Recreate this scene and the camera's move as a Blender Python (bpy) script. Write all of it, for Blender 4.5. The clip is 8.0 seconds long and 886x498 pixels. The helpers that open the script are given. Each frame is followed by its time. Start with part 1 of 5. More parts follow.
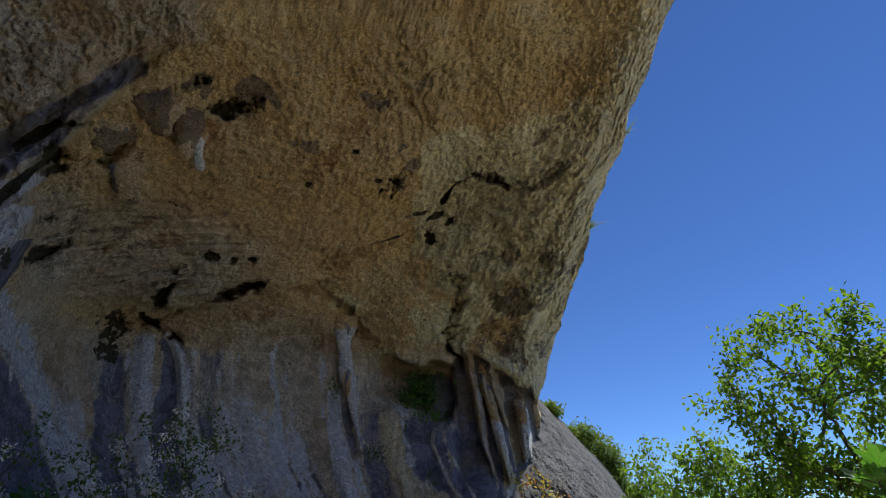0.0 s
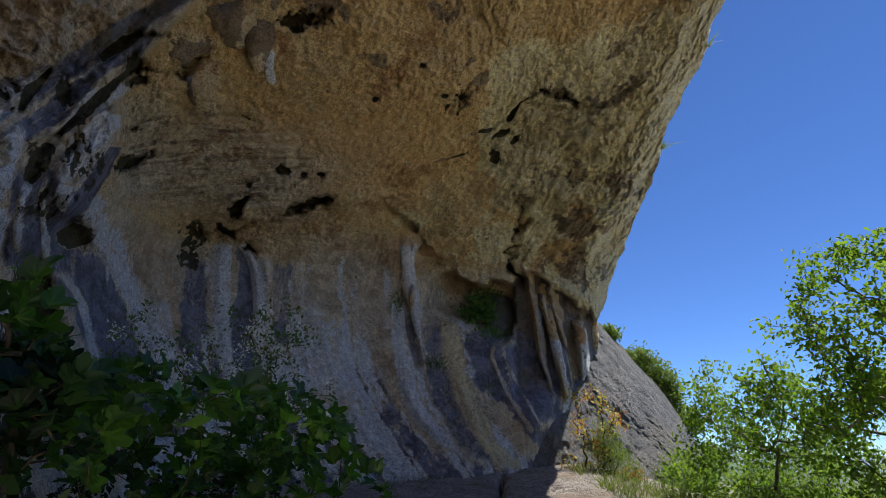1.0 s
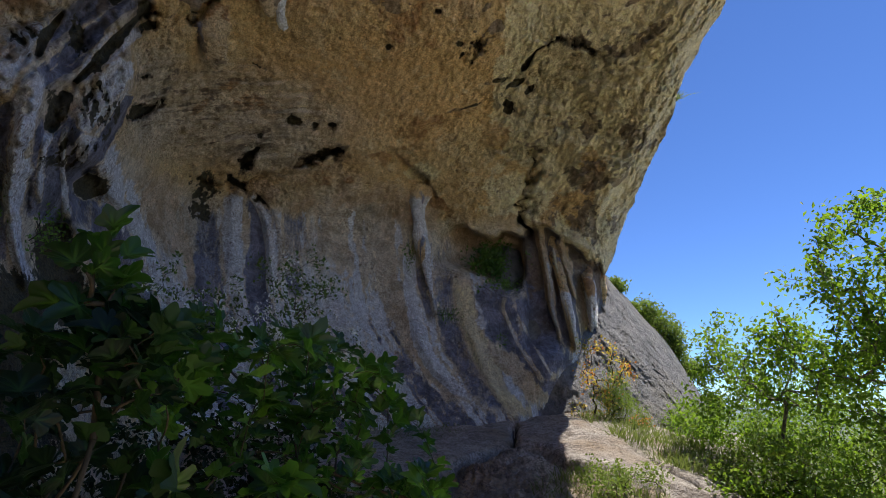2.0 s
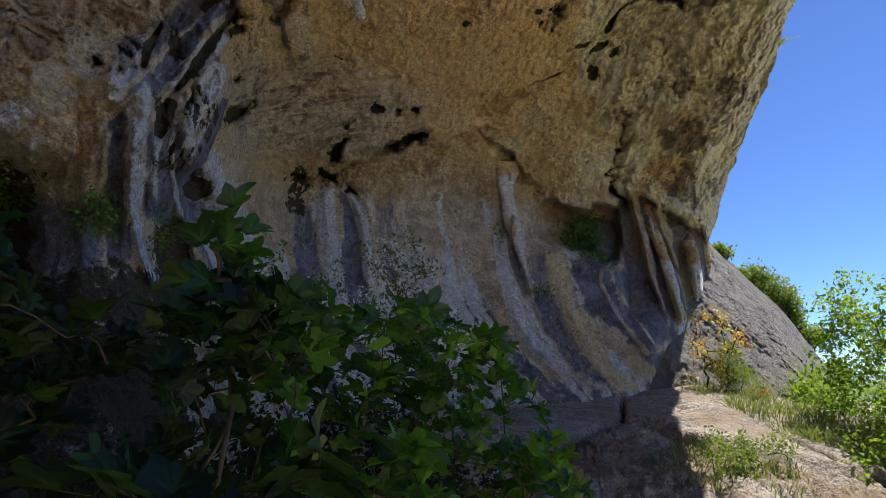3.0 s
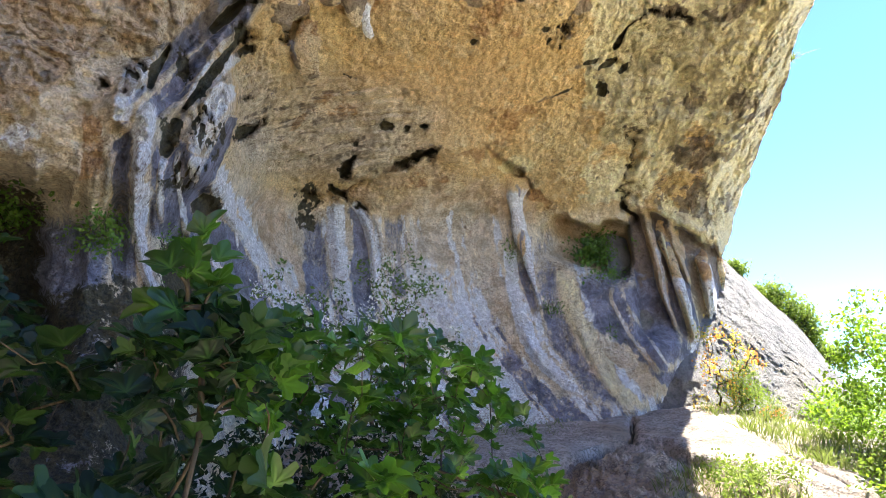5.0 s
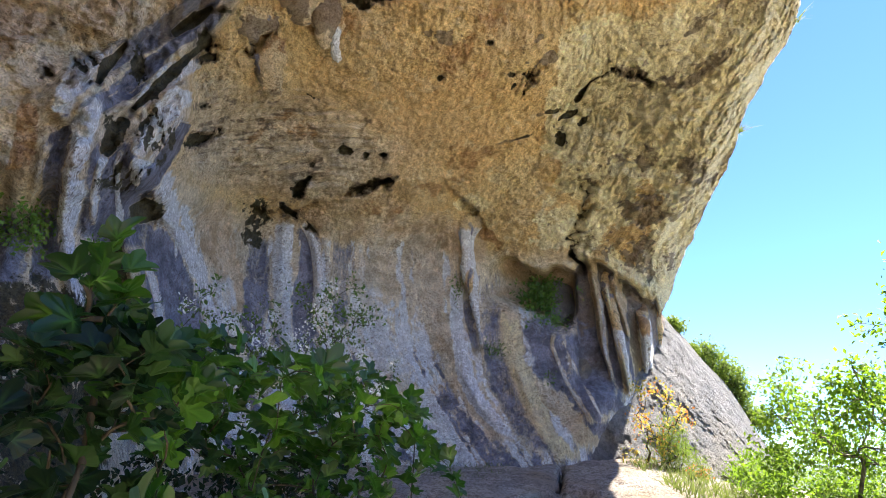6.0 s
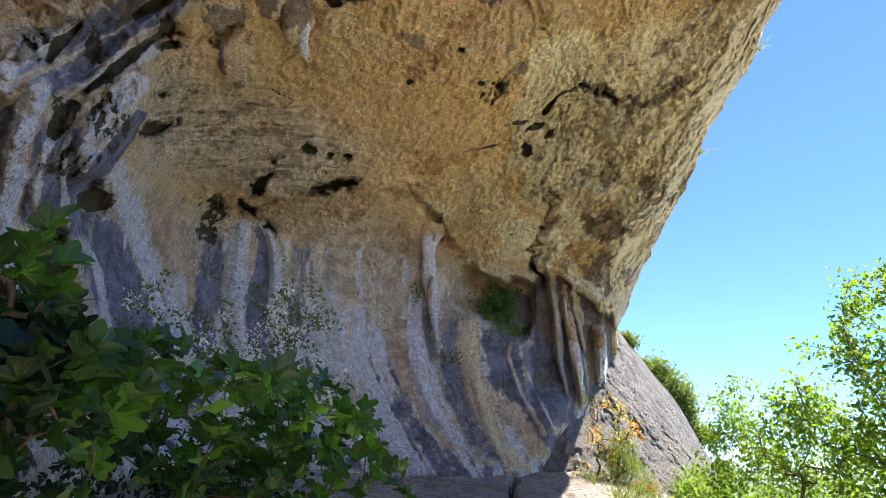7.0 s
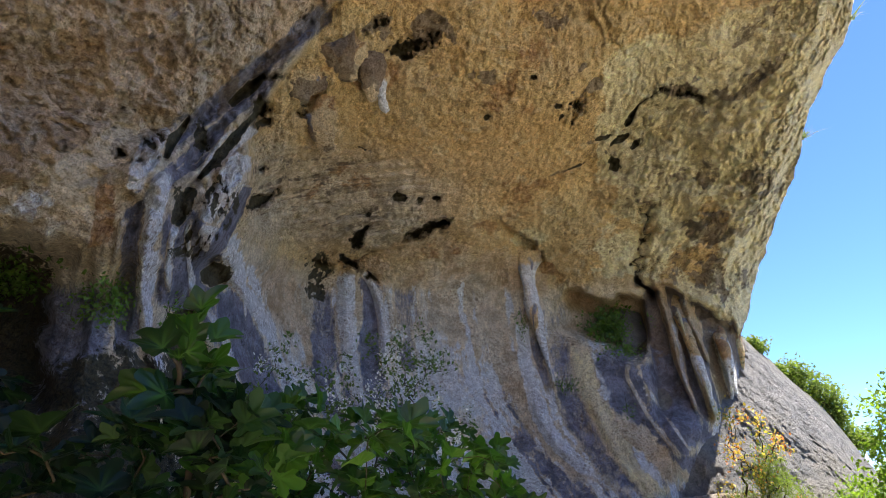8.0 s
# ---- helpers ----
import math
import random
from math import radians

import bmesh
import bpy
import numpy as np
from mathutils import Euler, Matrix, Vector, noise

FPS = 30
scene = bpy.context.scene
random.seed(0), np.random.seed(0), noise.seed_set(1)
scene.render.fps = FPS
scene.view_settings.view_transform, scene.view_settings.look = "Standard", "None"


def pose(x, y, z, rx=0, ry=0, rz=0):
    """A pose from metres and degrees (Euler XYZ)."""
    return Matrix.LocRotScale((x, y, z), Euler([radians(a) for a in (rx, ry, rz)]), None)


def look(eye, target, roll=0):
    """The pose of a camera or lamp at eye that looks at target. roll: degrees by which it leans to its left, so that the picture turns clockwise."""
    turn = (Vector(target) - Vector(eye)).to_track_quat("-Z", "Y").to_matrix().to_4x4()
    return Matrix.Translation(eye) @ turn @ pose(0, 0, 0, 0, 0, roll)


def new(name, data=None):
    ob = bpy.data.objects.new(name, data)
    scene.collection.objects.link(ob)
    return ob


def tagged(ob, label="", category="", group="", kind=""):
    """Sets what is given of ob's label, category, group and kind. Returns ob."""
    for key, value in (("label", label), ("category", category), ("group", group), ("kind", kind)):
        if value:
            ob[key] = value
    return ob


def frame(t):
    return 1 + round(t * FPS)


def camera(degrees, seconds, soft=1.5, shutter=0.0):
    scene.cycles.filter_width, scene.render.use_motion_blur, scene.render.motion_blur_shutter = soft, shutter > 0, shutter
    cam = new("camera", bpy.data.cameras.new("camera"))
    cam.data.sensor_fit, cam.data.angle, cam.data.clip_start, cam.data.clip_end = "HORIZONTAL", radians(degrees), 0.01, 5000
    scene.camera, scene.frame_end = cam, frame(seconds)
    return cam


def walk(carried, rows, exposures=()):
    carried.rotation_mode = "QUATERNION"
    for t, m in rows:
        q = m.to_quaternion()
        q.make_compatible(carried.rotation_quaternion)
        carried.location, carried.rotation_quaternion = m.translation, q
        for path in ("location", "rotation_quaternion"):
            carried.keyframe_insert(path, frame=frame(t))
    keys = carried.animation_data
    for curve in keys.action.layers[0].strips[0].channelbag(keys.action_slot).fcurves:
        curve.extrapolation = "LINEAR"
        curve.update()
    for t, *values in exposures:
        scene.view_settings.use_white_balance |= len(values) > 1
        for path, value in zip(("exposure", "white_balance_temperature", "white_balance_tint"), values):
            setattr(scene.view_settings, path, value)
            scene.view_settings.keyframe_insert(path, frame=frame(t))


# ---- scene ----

# camera and its way
cam = camera(72.88, 8.0, soft=0.8)
PATH = [
    (0.0, look((0.351, -0.168, 1.828), (1.985, 4.044, 3.970), -3.39)),
    (0.5, look((0.307, -0.120, 1.757), (1.607, 4.342, 3.600), -2.44)),
    (1.0, look((0.233, -0.128, 1.650), (1.469, 4.448, 3.244), 0.17)),
    (2.3, look((-0.067, 0.016, 1.650), (1.220, 4.700, 2.837), 0.14)),
    (2.5, look((-0.076, 0.046, 1.617), (1.014, 4.776, 2.816), -2.24)),
    (3.0, look((-0.102, 0.075, 1.589), (0.486, 4.918, 2.684), -1.78)),
    (3.5, look((-0.059, 0.051, 1.573), (0.282, 4.925, 2.634), -0.32)),
    (4.0, look((-0.023, 0.047, 1.542), (-0.002, 4.915, 2.685), -1.27)),
    (4.5, look((-0.000, 0.000, 1.600), (-0.002, 4.872, 2.722), -0.59)),
    (5.0, look((0.058, 0.055, 1.631), (0.502, 4.887, 2.840), -1.25)),
    (5.2, look((0.085, 0.072, 1.668), (0.680, 4.873, 2.934), 0.54)),
    (6.3, look((0.125, 0.151, 1.660), (0.956, 4.848, 3.159), 3.14)),
    (6.5, look((0.117, 0.177, 1.681), (0.924, 4.879, 3.178), 3.34)),
    (7.0, look((0.132, 0.209, 1.694), (1.270, 4.827, 3.237), 4.68)),
    (7.5, look((0.083, 0.153, 1.686), (0.911, 4.804, 3.324), 0.98)),
    (8.0, look((0.055, 0.181, 1.700), (0.404, 4.846, 3.467), -0.07)),
]
EXPOSURES = [(0.0, 0.2, 5950, 8), (0.5, 0.36, 6000, 8), (1.0, 0.46, 6100, 9), (2.5, 0.86, 6400, 11), (3.5, 1.18, 6550, 11), (4.5, 2.62, 6550, 10), (5.0, 2.74, 6550, 9), (6.5, 2.05, 6500, 11), (7.0, 1.96, 6500, 11), (7.5, 1.88, 6500, 11), (8.0, 1.82, 6500, 11)]
walk(cam, PATH, EXPOSURES)

# world and sun
SUN_AZ, SUN_EL = 80.0, 64.0      # degrees clockwise from +y, degrees over the horizon
world = bpy.data.worlds.new("world")
scene.world = world
world.use_nodes = True
wn = world.node_tree
sky = wn.nodes.new("ShaderNodeTexSky")
sky.sky_type = "NISHITA"
sky.sun_disc = False
sky.sun_elevation = radians(SUN_EL)
sky.sun_rotation = radians(SUN_AZ)
sky.altitude = 2500
sky.air_density, sky.dust_density, sky.ozone_density = 0.85, 0.0, 3.0
tint = wn.nodes.new("ShaderNodeMix")
tint.data_type, tint.blend_type = "RGBA", "MULTIPLY"
tint.inputs[0].default_value = 1.0
tint.inputs[7].default_value = (0.64, 0.82, 1.13, 1.0)
wn.links.new(sky.outputs[0], tint.inputs[6])
wn.links.new(tint.outputs[2], wn.nodes["Background"].inputs[0])
wn.nodes["Background"].inputs[1].default_value = 0.10
sun = new("sun", bpy.data.lights.new("sun", "SUN"))
sun.data.energy, sun.data.angle, sun.data.color = 5.0, radians(0.53), (1.0, 0.94, 0.83)
sa, se = radians(SUN_AZ), radians(SUN_EL)
sun_from = Vector((math.sin(sa) * math.cos(se), math.cos(sa) * math.cos(se), math.sin(se)))
sun.matrix_world = look(sun_from * 40, (0, 0, 0))


# ---------- noise on arrays ----------
TABLE = np.random.default_rng(5).uniform(-1, 1, 65536).astype(np.float32)
HASH = np.random.default_rng(6).integers(0, 65536, (3, 4096)).astype(np.int32)


def vnoise(p, seed=0):
    """Smooth value noise in -1..1 of an (n, 3) array."""
    i = np.floor(p).astype(np.int32)
    f = (p - i).astype(np.float32)
    f = f * f * f * (f * (f * 6 - 15) + 10)
    low = [HASH[k].take((i[:, k] + seed * 31) & 4095) for k in range(3)]
    high = [HASH[k].take((i[:, k] + seed * 31 + 1) & 4095) for k in range(3)]
    fx, fy, fz = f[:, 0], f[:, 1], f[:, 2]
    sheets = []
    for c in (low[2], high[2]):
        rows = []
        for b in (low[1], high[1]):
            bc = b ^ c
            t0, t1 = TABLE.take(low[0] ^ bc), TABLE.take(high[0] ^ bc)
            rows.append(t0 + (t1 - t0) * fx)
        sheets.append(rows[0] + (rows[1] - rows[0]) * fy)
    return sheets[0] + (sheets[1] - sheets[0]) * fz


def fbm(p, scale, octaves=3, seed=0, gain=0.5):
    out, amp, total = 0, 1.0, 0.0
    for k in range(octaves):
        out = out + amp * vnoise(p * scale + 17.3 * k, seed + k)
        total += amp
        amp, scale = amp * gain, scale * 2.03
    return out / total


def ridged(p, scale, octaves=3, seed=0):
    out, amp, total = 0, 1.0, 0.0
    for k in range(octaves):
        out = out + amp * (1 - 2 * np.abs(vnoise(p * scale + 9.1 * k, seed + k)))
        total += amp
        amp, scale = amp * 0.5, scale * 2.1
    return out / total


def smooth(a, b, x):
    t = np.clip((x - a) / (b - a), 0, 1)
    return t * t * (3 - 2 * t)


def bell(x, w):
    return np.exp(-(x / w) ** 2)


def spline(x, xs, ys):
    """A smooth curve through a few knots."""
    xs, ys = np.array(xs, float), np.array(ys, float)
    m = np.gradient(ys, xs)
    x = np.clip(x, xs[0], xs[-1])
    k = np.clip(np.searchsorted(xs, x) - 1, 0, len(xs) - 2)
    h = xs[k + 1] - xs[k]
    t = (x - xs[k]) / h
    return ((1 + 2 * t) * (1 - t) ** 2 * ys[k] + t * (1 - t) ** 2 * h * m[k]
            + t * t * (3 - 2 * t) * ys[k + 1] + t * t * (t - 1) * h * m[k + 1])


# ---------- materials ----------
class Nodes:
    """Short hand for building one node material."""

    def __init__(self, name, rough=0.8):
        self.mat = bpy.data.materials.new(name)
        self.mat.use_nodes = True
        self.tree = self.mat.node_tree
        self.bsdf = self.tree.nodes["Principled BSDF"]
        self.bsdf.inputs["Roughness"].default_value = rough
        self.bsdf.inputs["Specular IOR Level"].default_value = 0.25
        self.geo = self.tree.nodes.new("ShaderNodeNewGeometry")

    def put(self, value, socket):
        if isinstance(value, bpy.types.NodeSocket):
            self.tree.links.new(value, socket)
        elif isinstance(value, (tuple, list)):
            socket.default_value = (*value, 1.0)[: len(socket.default_value)]
        else:
            socket.default_value = value

    def noise(self, scale, detail=4, rough=0.55, vector=None, stretch=None):
        n = self.tree.nodes.new("ShaderNodeTexNoise")
        n.inputs["Scale"].default_value = scale
        n.inputs["Detail"].default_value = detail
        n.inputs["Roughness"].default_value = rough
        v = vector or self.geo.outputs["Position"]
        if stretch:
            m = self.tree.nodes.new("ShaderNodeMapping")
            m.inputs["Scale"].default_value = stretch
            self.tree.links.new(v, m.inputs["Vector"])
            v = m.outputs[0]
        self.tree.links.new(v, n.inputs["Vector"])
        return n.outputs["Fac"]

    def voronoi(self, scale, feature="F1"):
        n = self.tree.nodes.new("ShaderNodeTexVoronoi")
        n.feature = feature
        n.inputs["Scale"].default_value = scale
        self.tree.links.new(self.geo.outputs["Position"], n.inputs["Vector"])
        return n.outputs["Distance"]

    def ramp(self, fac, lo, hi, a=0.0, b=1.0):
        n = self.tree.nodes.new("ShaderNodeMapRange")
        n.interpolation_type = "SMOOTHSTEP"
        for k, v in zip(("Value", "From Min", "From Max", "To Min", "To Max"), (fac, lo, hi, a, b)):
            self.put(v, n.inputs[k])
        return n.outputs[0]

    def mix(self, fac, a, b, kind="MIX"):
        n = self.tree.nodes.new("ShaderNodeMix")
        n.data_type = "RGBA"
        n.blend_type = kind
        self.put(fac, n.inputs[0])
        self.put(a, n.inputs[6])
        self.put(b, n.inputs[7])
        return n.outputs[2]

    def maths(self, op, a, b=0.0):
        n = self.tree.nodes.new("ShaderNodeMath")
        n.operation = op
        self.put(a, n.inputs[0])
        self.put(b, n.inputs[1])
        return n.outputs[0]

    def attr(self, name):
        n = self.tree.nodes.new("ShaderNodeAttribute")
        n.attribute_name = name
        return n.outputs["Fac"]

    def random(self):
        return self.tree.nodes.new("ShaderNodeObjectInfo").outputs["Random"]

    def island(self):
        return self.geo.outputs["Random Per Island"]

    def bump(self, height, distance, strength=1.0):
        n = self.tree.nodes.new("ShaderNodeBump")
        n.inputs["Distance"].default_value = distance
        n.inputs["Strength"].default_value = strength
        self.put(height, n.inputs["Height"])
        self.tree.links.new(n.outputs[0], self.bsdf.inputs["Normal"])

    def colour(self, c):
        self.put(c, self.bsdf.inputs["Base Color"])
        return self.mat


def cliff_material():
    n = Nodes("limestone_cliff", 0.9)
    huge, big, mid, fine = n.noise(0.28, 3), n.noise(0.8, 6, 0.62), n.noise(3.2, 7, 0.65), n.noise(24, 5, 0.65)
    frayed = n.noise(4.5, 9, 0.72)
    drawn = n.maths("ADD", n.maths("MULTIPLY", n.noise(7, 8, 0.72, stretch=(1, 1, 0.22)), 0.5), n.maths("MULTIPLY", n.noise(22, 5, 0.65, stretch=(1, 1, 0.13)), 0.5))
    flake = n.noise(11, 6, 0.72)

    def crisp(name, grain, spread, lo=0.40, hi=0.54):
        """A patch whose edge is broken up by the stone's grain."""
        shifted = n.maths("ADD", n.attr(name), n.maths("MULTIPLY", n.maths("SUBTRACT", grain, 0.5), spread))
        return n.ramp(shifted, lo, hi)

    ochre = n.mix(n.ramp(big, 0.36, 0.62), (0.76, 0.545, 0.25), (0.86, 0.69, 0.37))
    ochre = n.mix(n.attr("warm"), ochre, (0.78, 0.53, 0.25))
    ochre = n.mix(n.ramp(mid, 0.52, 0.60, 0, 0.5), ochre, (0.60, 0.385, 0.165))
    ochre = n.mix(n.ramp(n.noise(2.1, 8, 0.7), 0.54, 0.60, 0, 0.6), ochre, (0.80, 0.68, 0.42))
    ochre = n.mix(n.ramp(huge, 0.42, 0.6, 0, 0.35), ochre, (0.60, 0.40, 0.18))
    # pale yellow stone, lightened beyond its own tone for missing bounce light
    ochre = n.mix(crisp("pale", frayed, 1.0), ochre, n.mix(n.ramp(mid, 0.40, 0.58), (0.94, 0.86, 0.57), (0.88, 0.77, 0.46)))
    grey = n.mix(n.ramp(mid, 0.38, 0.60), (0.54, 0.46, 0.335), (0.84, 0.75, 0.59))
    grey = n.mix(n.ramp(drawn, 0.52, 0.60, 0, 0.5), grey, (0.55, 0.46, 0.33))
    c = n.mix(n.attr("grey"), ochre, grey)
    c = n.mix(n.maths("MULTIPLY", crisp("brown", frayed, 0.9, 0.25, 0.65), 0.8), c, n.mix(n.ramp(mid, 0.38, 0.6), (0.50, 0.345, 0.195), (0.72, 0.555, 0.37)))
    c = n.mix(n.maths("MULTIPLY", crisp("rust", frayed, 1.0), 0.8), c, n.mix(n.ramp(flake, 0.4, 0.6), (0.52, 0.30, 0.125), (0.38, 0.20, 0.09)))
    c = n.mix(n.maths("MULTIPLY", crisp("blue", drawn, 1.3, 0.24, 0.62), 0.92), c, n.mix(n.ramp(n.noise(3, 8, 0.75), .40, .60), (0.105, 0.115, 0.175), (0.28, 0.30, 0.41)))
    c = n.mix(n.maths("MULTIPLY", crisp("white", drawn, 1.2, 0.24, 0.64), 0.94), c, n.mix(n.ramp(flake, .36, .62), (0.90, 0.92, 0.95), (0.74, 0.755, 0.78)))
    # stain tone: real brown stains, plus the painted shade between the ribs
    c = n.mix(n.maths("MULTIPLY", crisp("stain_shade", frayed, 1.2), 0.82), c, n.mix(n.ramp(flake, .38, .6), (0.17, 0.13, 0.10), (0.31, 0.245, 0.18)))
    # moss tone: real moss, plus the painted shade of pits, cracks and hollows
    c = n.mix(n.maths("MULTIPLY", crisp("shade_moss", flake, 1.3, 0.38, 0.52), 0.95), c, n.mix(n.ramp(fine, .4, .62), (0.04, 0.037, 0.022), (0.11, 0.10, 0.052)))
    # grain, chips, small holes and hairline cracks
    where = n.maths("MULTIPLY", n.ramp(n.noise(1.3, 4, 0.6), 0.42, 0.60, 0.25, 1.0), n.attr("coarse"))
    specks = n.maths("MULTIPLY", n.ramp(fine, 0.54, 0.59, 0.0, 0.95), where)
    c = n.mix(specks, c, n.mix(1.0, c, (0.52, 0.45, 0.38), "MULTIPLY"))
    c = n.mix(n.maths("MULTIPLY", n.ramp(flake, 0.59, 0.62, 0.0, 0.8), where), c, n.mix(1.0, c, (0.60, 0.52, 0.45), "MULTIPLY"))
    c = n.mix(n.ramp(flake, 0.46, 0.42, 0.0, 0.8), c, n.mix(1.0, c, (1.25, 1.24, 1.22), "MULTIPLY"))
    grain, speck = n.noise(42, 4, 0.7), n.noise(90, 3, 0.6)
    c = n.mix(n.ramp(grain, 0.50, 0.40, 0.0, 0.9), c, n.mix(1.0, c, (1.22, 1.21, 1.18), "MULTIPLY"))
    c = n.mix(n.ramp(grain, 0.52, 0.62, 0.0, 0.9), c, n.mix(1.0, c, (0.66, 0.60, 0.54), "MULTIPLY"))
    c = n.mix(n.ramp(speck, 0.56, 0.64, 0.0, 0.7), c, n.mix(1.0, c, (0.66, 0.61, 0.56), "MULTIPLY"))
    # the shade inside the small holes is put into the colour
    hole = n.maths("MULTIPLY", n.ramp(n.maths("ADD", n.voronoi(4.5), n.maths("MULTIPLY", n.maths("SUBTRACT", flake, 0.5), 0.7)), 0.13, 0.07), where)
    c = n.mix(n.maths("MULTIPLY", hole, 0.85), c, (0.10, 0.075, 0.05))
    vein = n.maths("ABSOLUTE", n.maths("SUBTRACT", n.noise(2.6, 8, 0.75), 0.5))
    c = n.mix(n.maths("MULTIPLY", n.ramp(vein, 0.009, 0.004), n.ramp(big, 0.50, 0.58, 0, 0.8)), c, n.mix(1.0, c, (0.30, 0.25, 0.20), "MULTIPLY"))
    relief = n.maths("ADD", n.maths("MULTIPLY", fine, 0.8), n.maths("MULTIPLY", flake, 1.6))
    n.bump(n.maths("SUBTRACT", n.maths("ADD", relief, n.maths("MULTIPLY", frayed, 1.8)), hole), 0.085, 1.0)
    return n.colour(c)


def slope_material():
    n = Nodes("weathered_limestone", 0.92)
    big, mid, fine = n.noise(0.7, 4), n.noise(4, 6, 0.6), n.noise(26, 5, 0.65)
    c = n.mix(n.ramp(mid, 0.35, 0.65), (0.17, 0.165, 0.165), (0.30, 0.285, 0.275))
    c = n.mix(n.ramp(big, 0.5, 0.7, 0, 0.6), c, (0.30, 0.27, 0.23))
    c = n.mix(n.ramp(fine, 0.42, 0.66, 0.0, 0.6), c, (0.10, 0.10, 0.10))
    c = n.mix(n.ramp(n.noise(8, 6, 0.7), 0.55, 0.63, 0, 0.5), c, (0.12, 0.12, 0.12))
    n.bump(n.maths("ADD", fine, n.maths("MULTIPLY", n.noise(8, 6, 0.7), 1.4)), 0.1, 1.0)
    return n.colour(c)


def platform_material():
    n = Nodes("bare_rock_apron", 0.85)
    big, mid, fine = n.noise(0.6, 4), n.noise(3.2, 6, 0.6), n.noise(24, 5, 0.65)
    drawn = n.noise(5, 7, 0.7, stretch=(0.5, 1.6, 1))
    c = n.mix(n.ramp(mid, 0.38, 0.6), (0.40, 0.35, 0.31), (0.57, 0.51, 0.46))
    c = n.mix(n.ramp(big, 0.45, 0.65, 0, 0.7), c, (0.55, 0.48, 0.43))
    c = n.mix(n.ramp(drawn, 0.52, 0.60, 0, 0.6), c, (0.38, 0.32, 0.28))
    c = n.mix(n.attr("rubble"), c, n.mix(n.ramp(n.noise(6, 7, 0.7), 0.42, 0.58), (0.36, 0.285, 0.22), (0.68, 0.585, 0.465)))
    c = n.mix(n.attr("soil"), c, n.mix(n.ramp(fine, 0.3, 0.7), (0.33, 0.245, 0.17), (0.50, 0.40, 0.30)))
    c = n.mix(n.ramp(fine, 0.48, 0.6, 0.0, 0.7), c, (0.22, 0.18, 0.15))
    c = n.mix(n.ramp(n.noise(9, 5, 0.7), 0.56, 0.61, 0, 0.6), c, (0.25, 0.21, 0.17))
    line = n.maths("ABSOLUTE", n.maths("SUBTRACT", n.noise(1.8, 8, 0.72, stretch=(0.6, 1.2, 1)), 0.5))
    c = n.mix(n.ramp(line, 0.012, 0.004, 0, 0.8), c, (0.15, 0.12, 0.10))
    c = n.mix(n.ramp(n.attr("crack"), 0.25, 0.6, 0, 0.8), c, (0.07, 0.065, 0.04))
    n.bump(n.maths("ADD", n.maths("ADD", fine, n.maths("MULTIPLY", n.noise(9, 5, 0.7), 1.2)), n.maths("MULTIPLY", drawn, 1.2)), 0.09, 1.0)
    return n.colour(c)


def ground_material():
    n = Nodes("hillside_ground", 0.95)
    big, mid, fine = n.noise(0.02, 5), n.noise(0.6, 5), n.noise(9, 5)
    earth = n.mix(n.ramp(fine, 0.35, 0.65), (0.54, 0.445, 0.32), (0.70, 0.60, 0.45))
    grass = n.mix(n.ramp(fine, 0.35, 0.65), (0.09, 0.11, 0.035), (0.20, 0.20, 0.08))
    c = n.mix(n.ramp(mid, 0.5, 0.66), earth, grass)
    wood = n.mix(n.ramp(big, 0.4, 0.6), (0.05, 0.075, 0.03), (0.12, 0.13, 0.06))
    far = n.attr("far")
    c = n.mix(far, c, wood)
    # distance haze is painted into the ground's own colour
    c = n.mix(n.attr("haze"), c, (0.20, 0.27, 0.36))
    n.bump(fine, 0.04, 0.7)
    return n.colour(c)


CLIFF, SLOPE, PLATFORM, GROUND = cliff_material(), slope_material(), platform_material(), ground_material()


# ---------- meshes from grids ----------
def sheet(name, P, mat, attrs=None, kind="structure", label="", category=""):
    """A grid of points (rows, columns, 3) as one smooth mesh."""
    h, w = P.shape[:2]
    me = bpy.data.meshes.new(name)
    idx = np.arange(h * w).reshape(h, w)
    quads = np.stack([idx[:-1, :-1], idx[:-1, 1:], idx[1:, 1:], idx[1:, :-1]], -1).reshape(-1, 4)
    me.vertices.add(h * w)
    me.vertices.foreach_set("co", P.reshape(-1).astype(np.float32))
    me.loops.add(len(quads) * 4)
    me.loops.foreach_set("vertex_index", quads.reshape(-1).astype(np.int32))
    me.polygons.add(len(quads))
    me.polygons.foreach_set("loop_start", np.arange(0, len(quads) * 4, 4, dtype=np.int32))
    me.update(calc_edges=True)
    me.polygons.foreach_set("use_smooth", np.ones(len(quads), dtype=bool))
    for key, values in (attrs or {}).items():
        a = me.attributes.new(key, "FLOAT", "POINT")
        a.data.foreach_set("value", np.ascontiguousarray(values, dtype=np.float32).reshape(-1))
    me.materials.append(mat)
    return tagged(new(name, me), label, category, kind=kind)


EYE_Z = 1.6


def polar(az, el, d):
    """Points d metres from the middle of the shelter's mouth, by azimuth and elevation in degrees."""
    a, e = np.radians(az), np.radians(el)
    return np.stack([d * np.sin(a) * np.cos(e), d * np.cos(a) * np.cos(e), EYE_Z + d * np.sin(e)], -1)


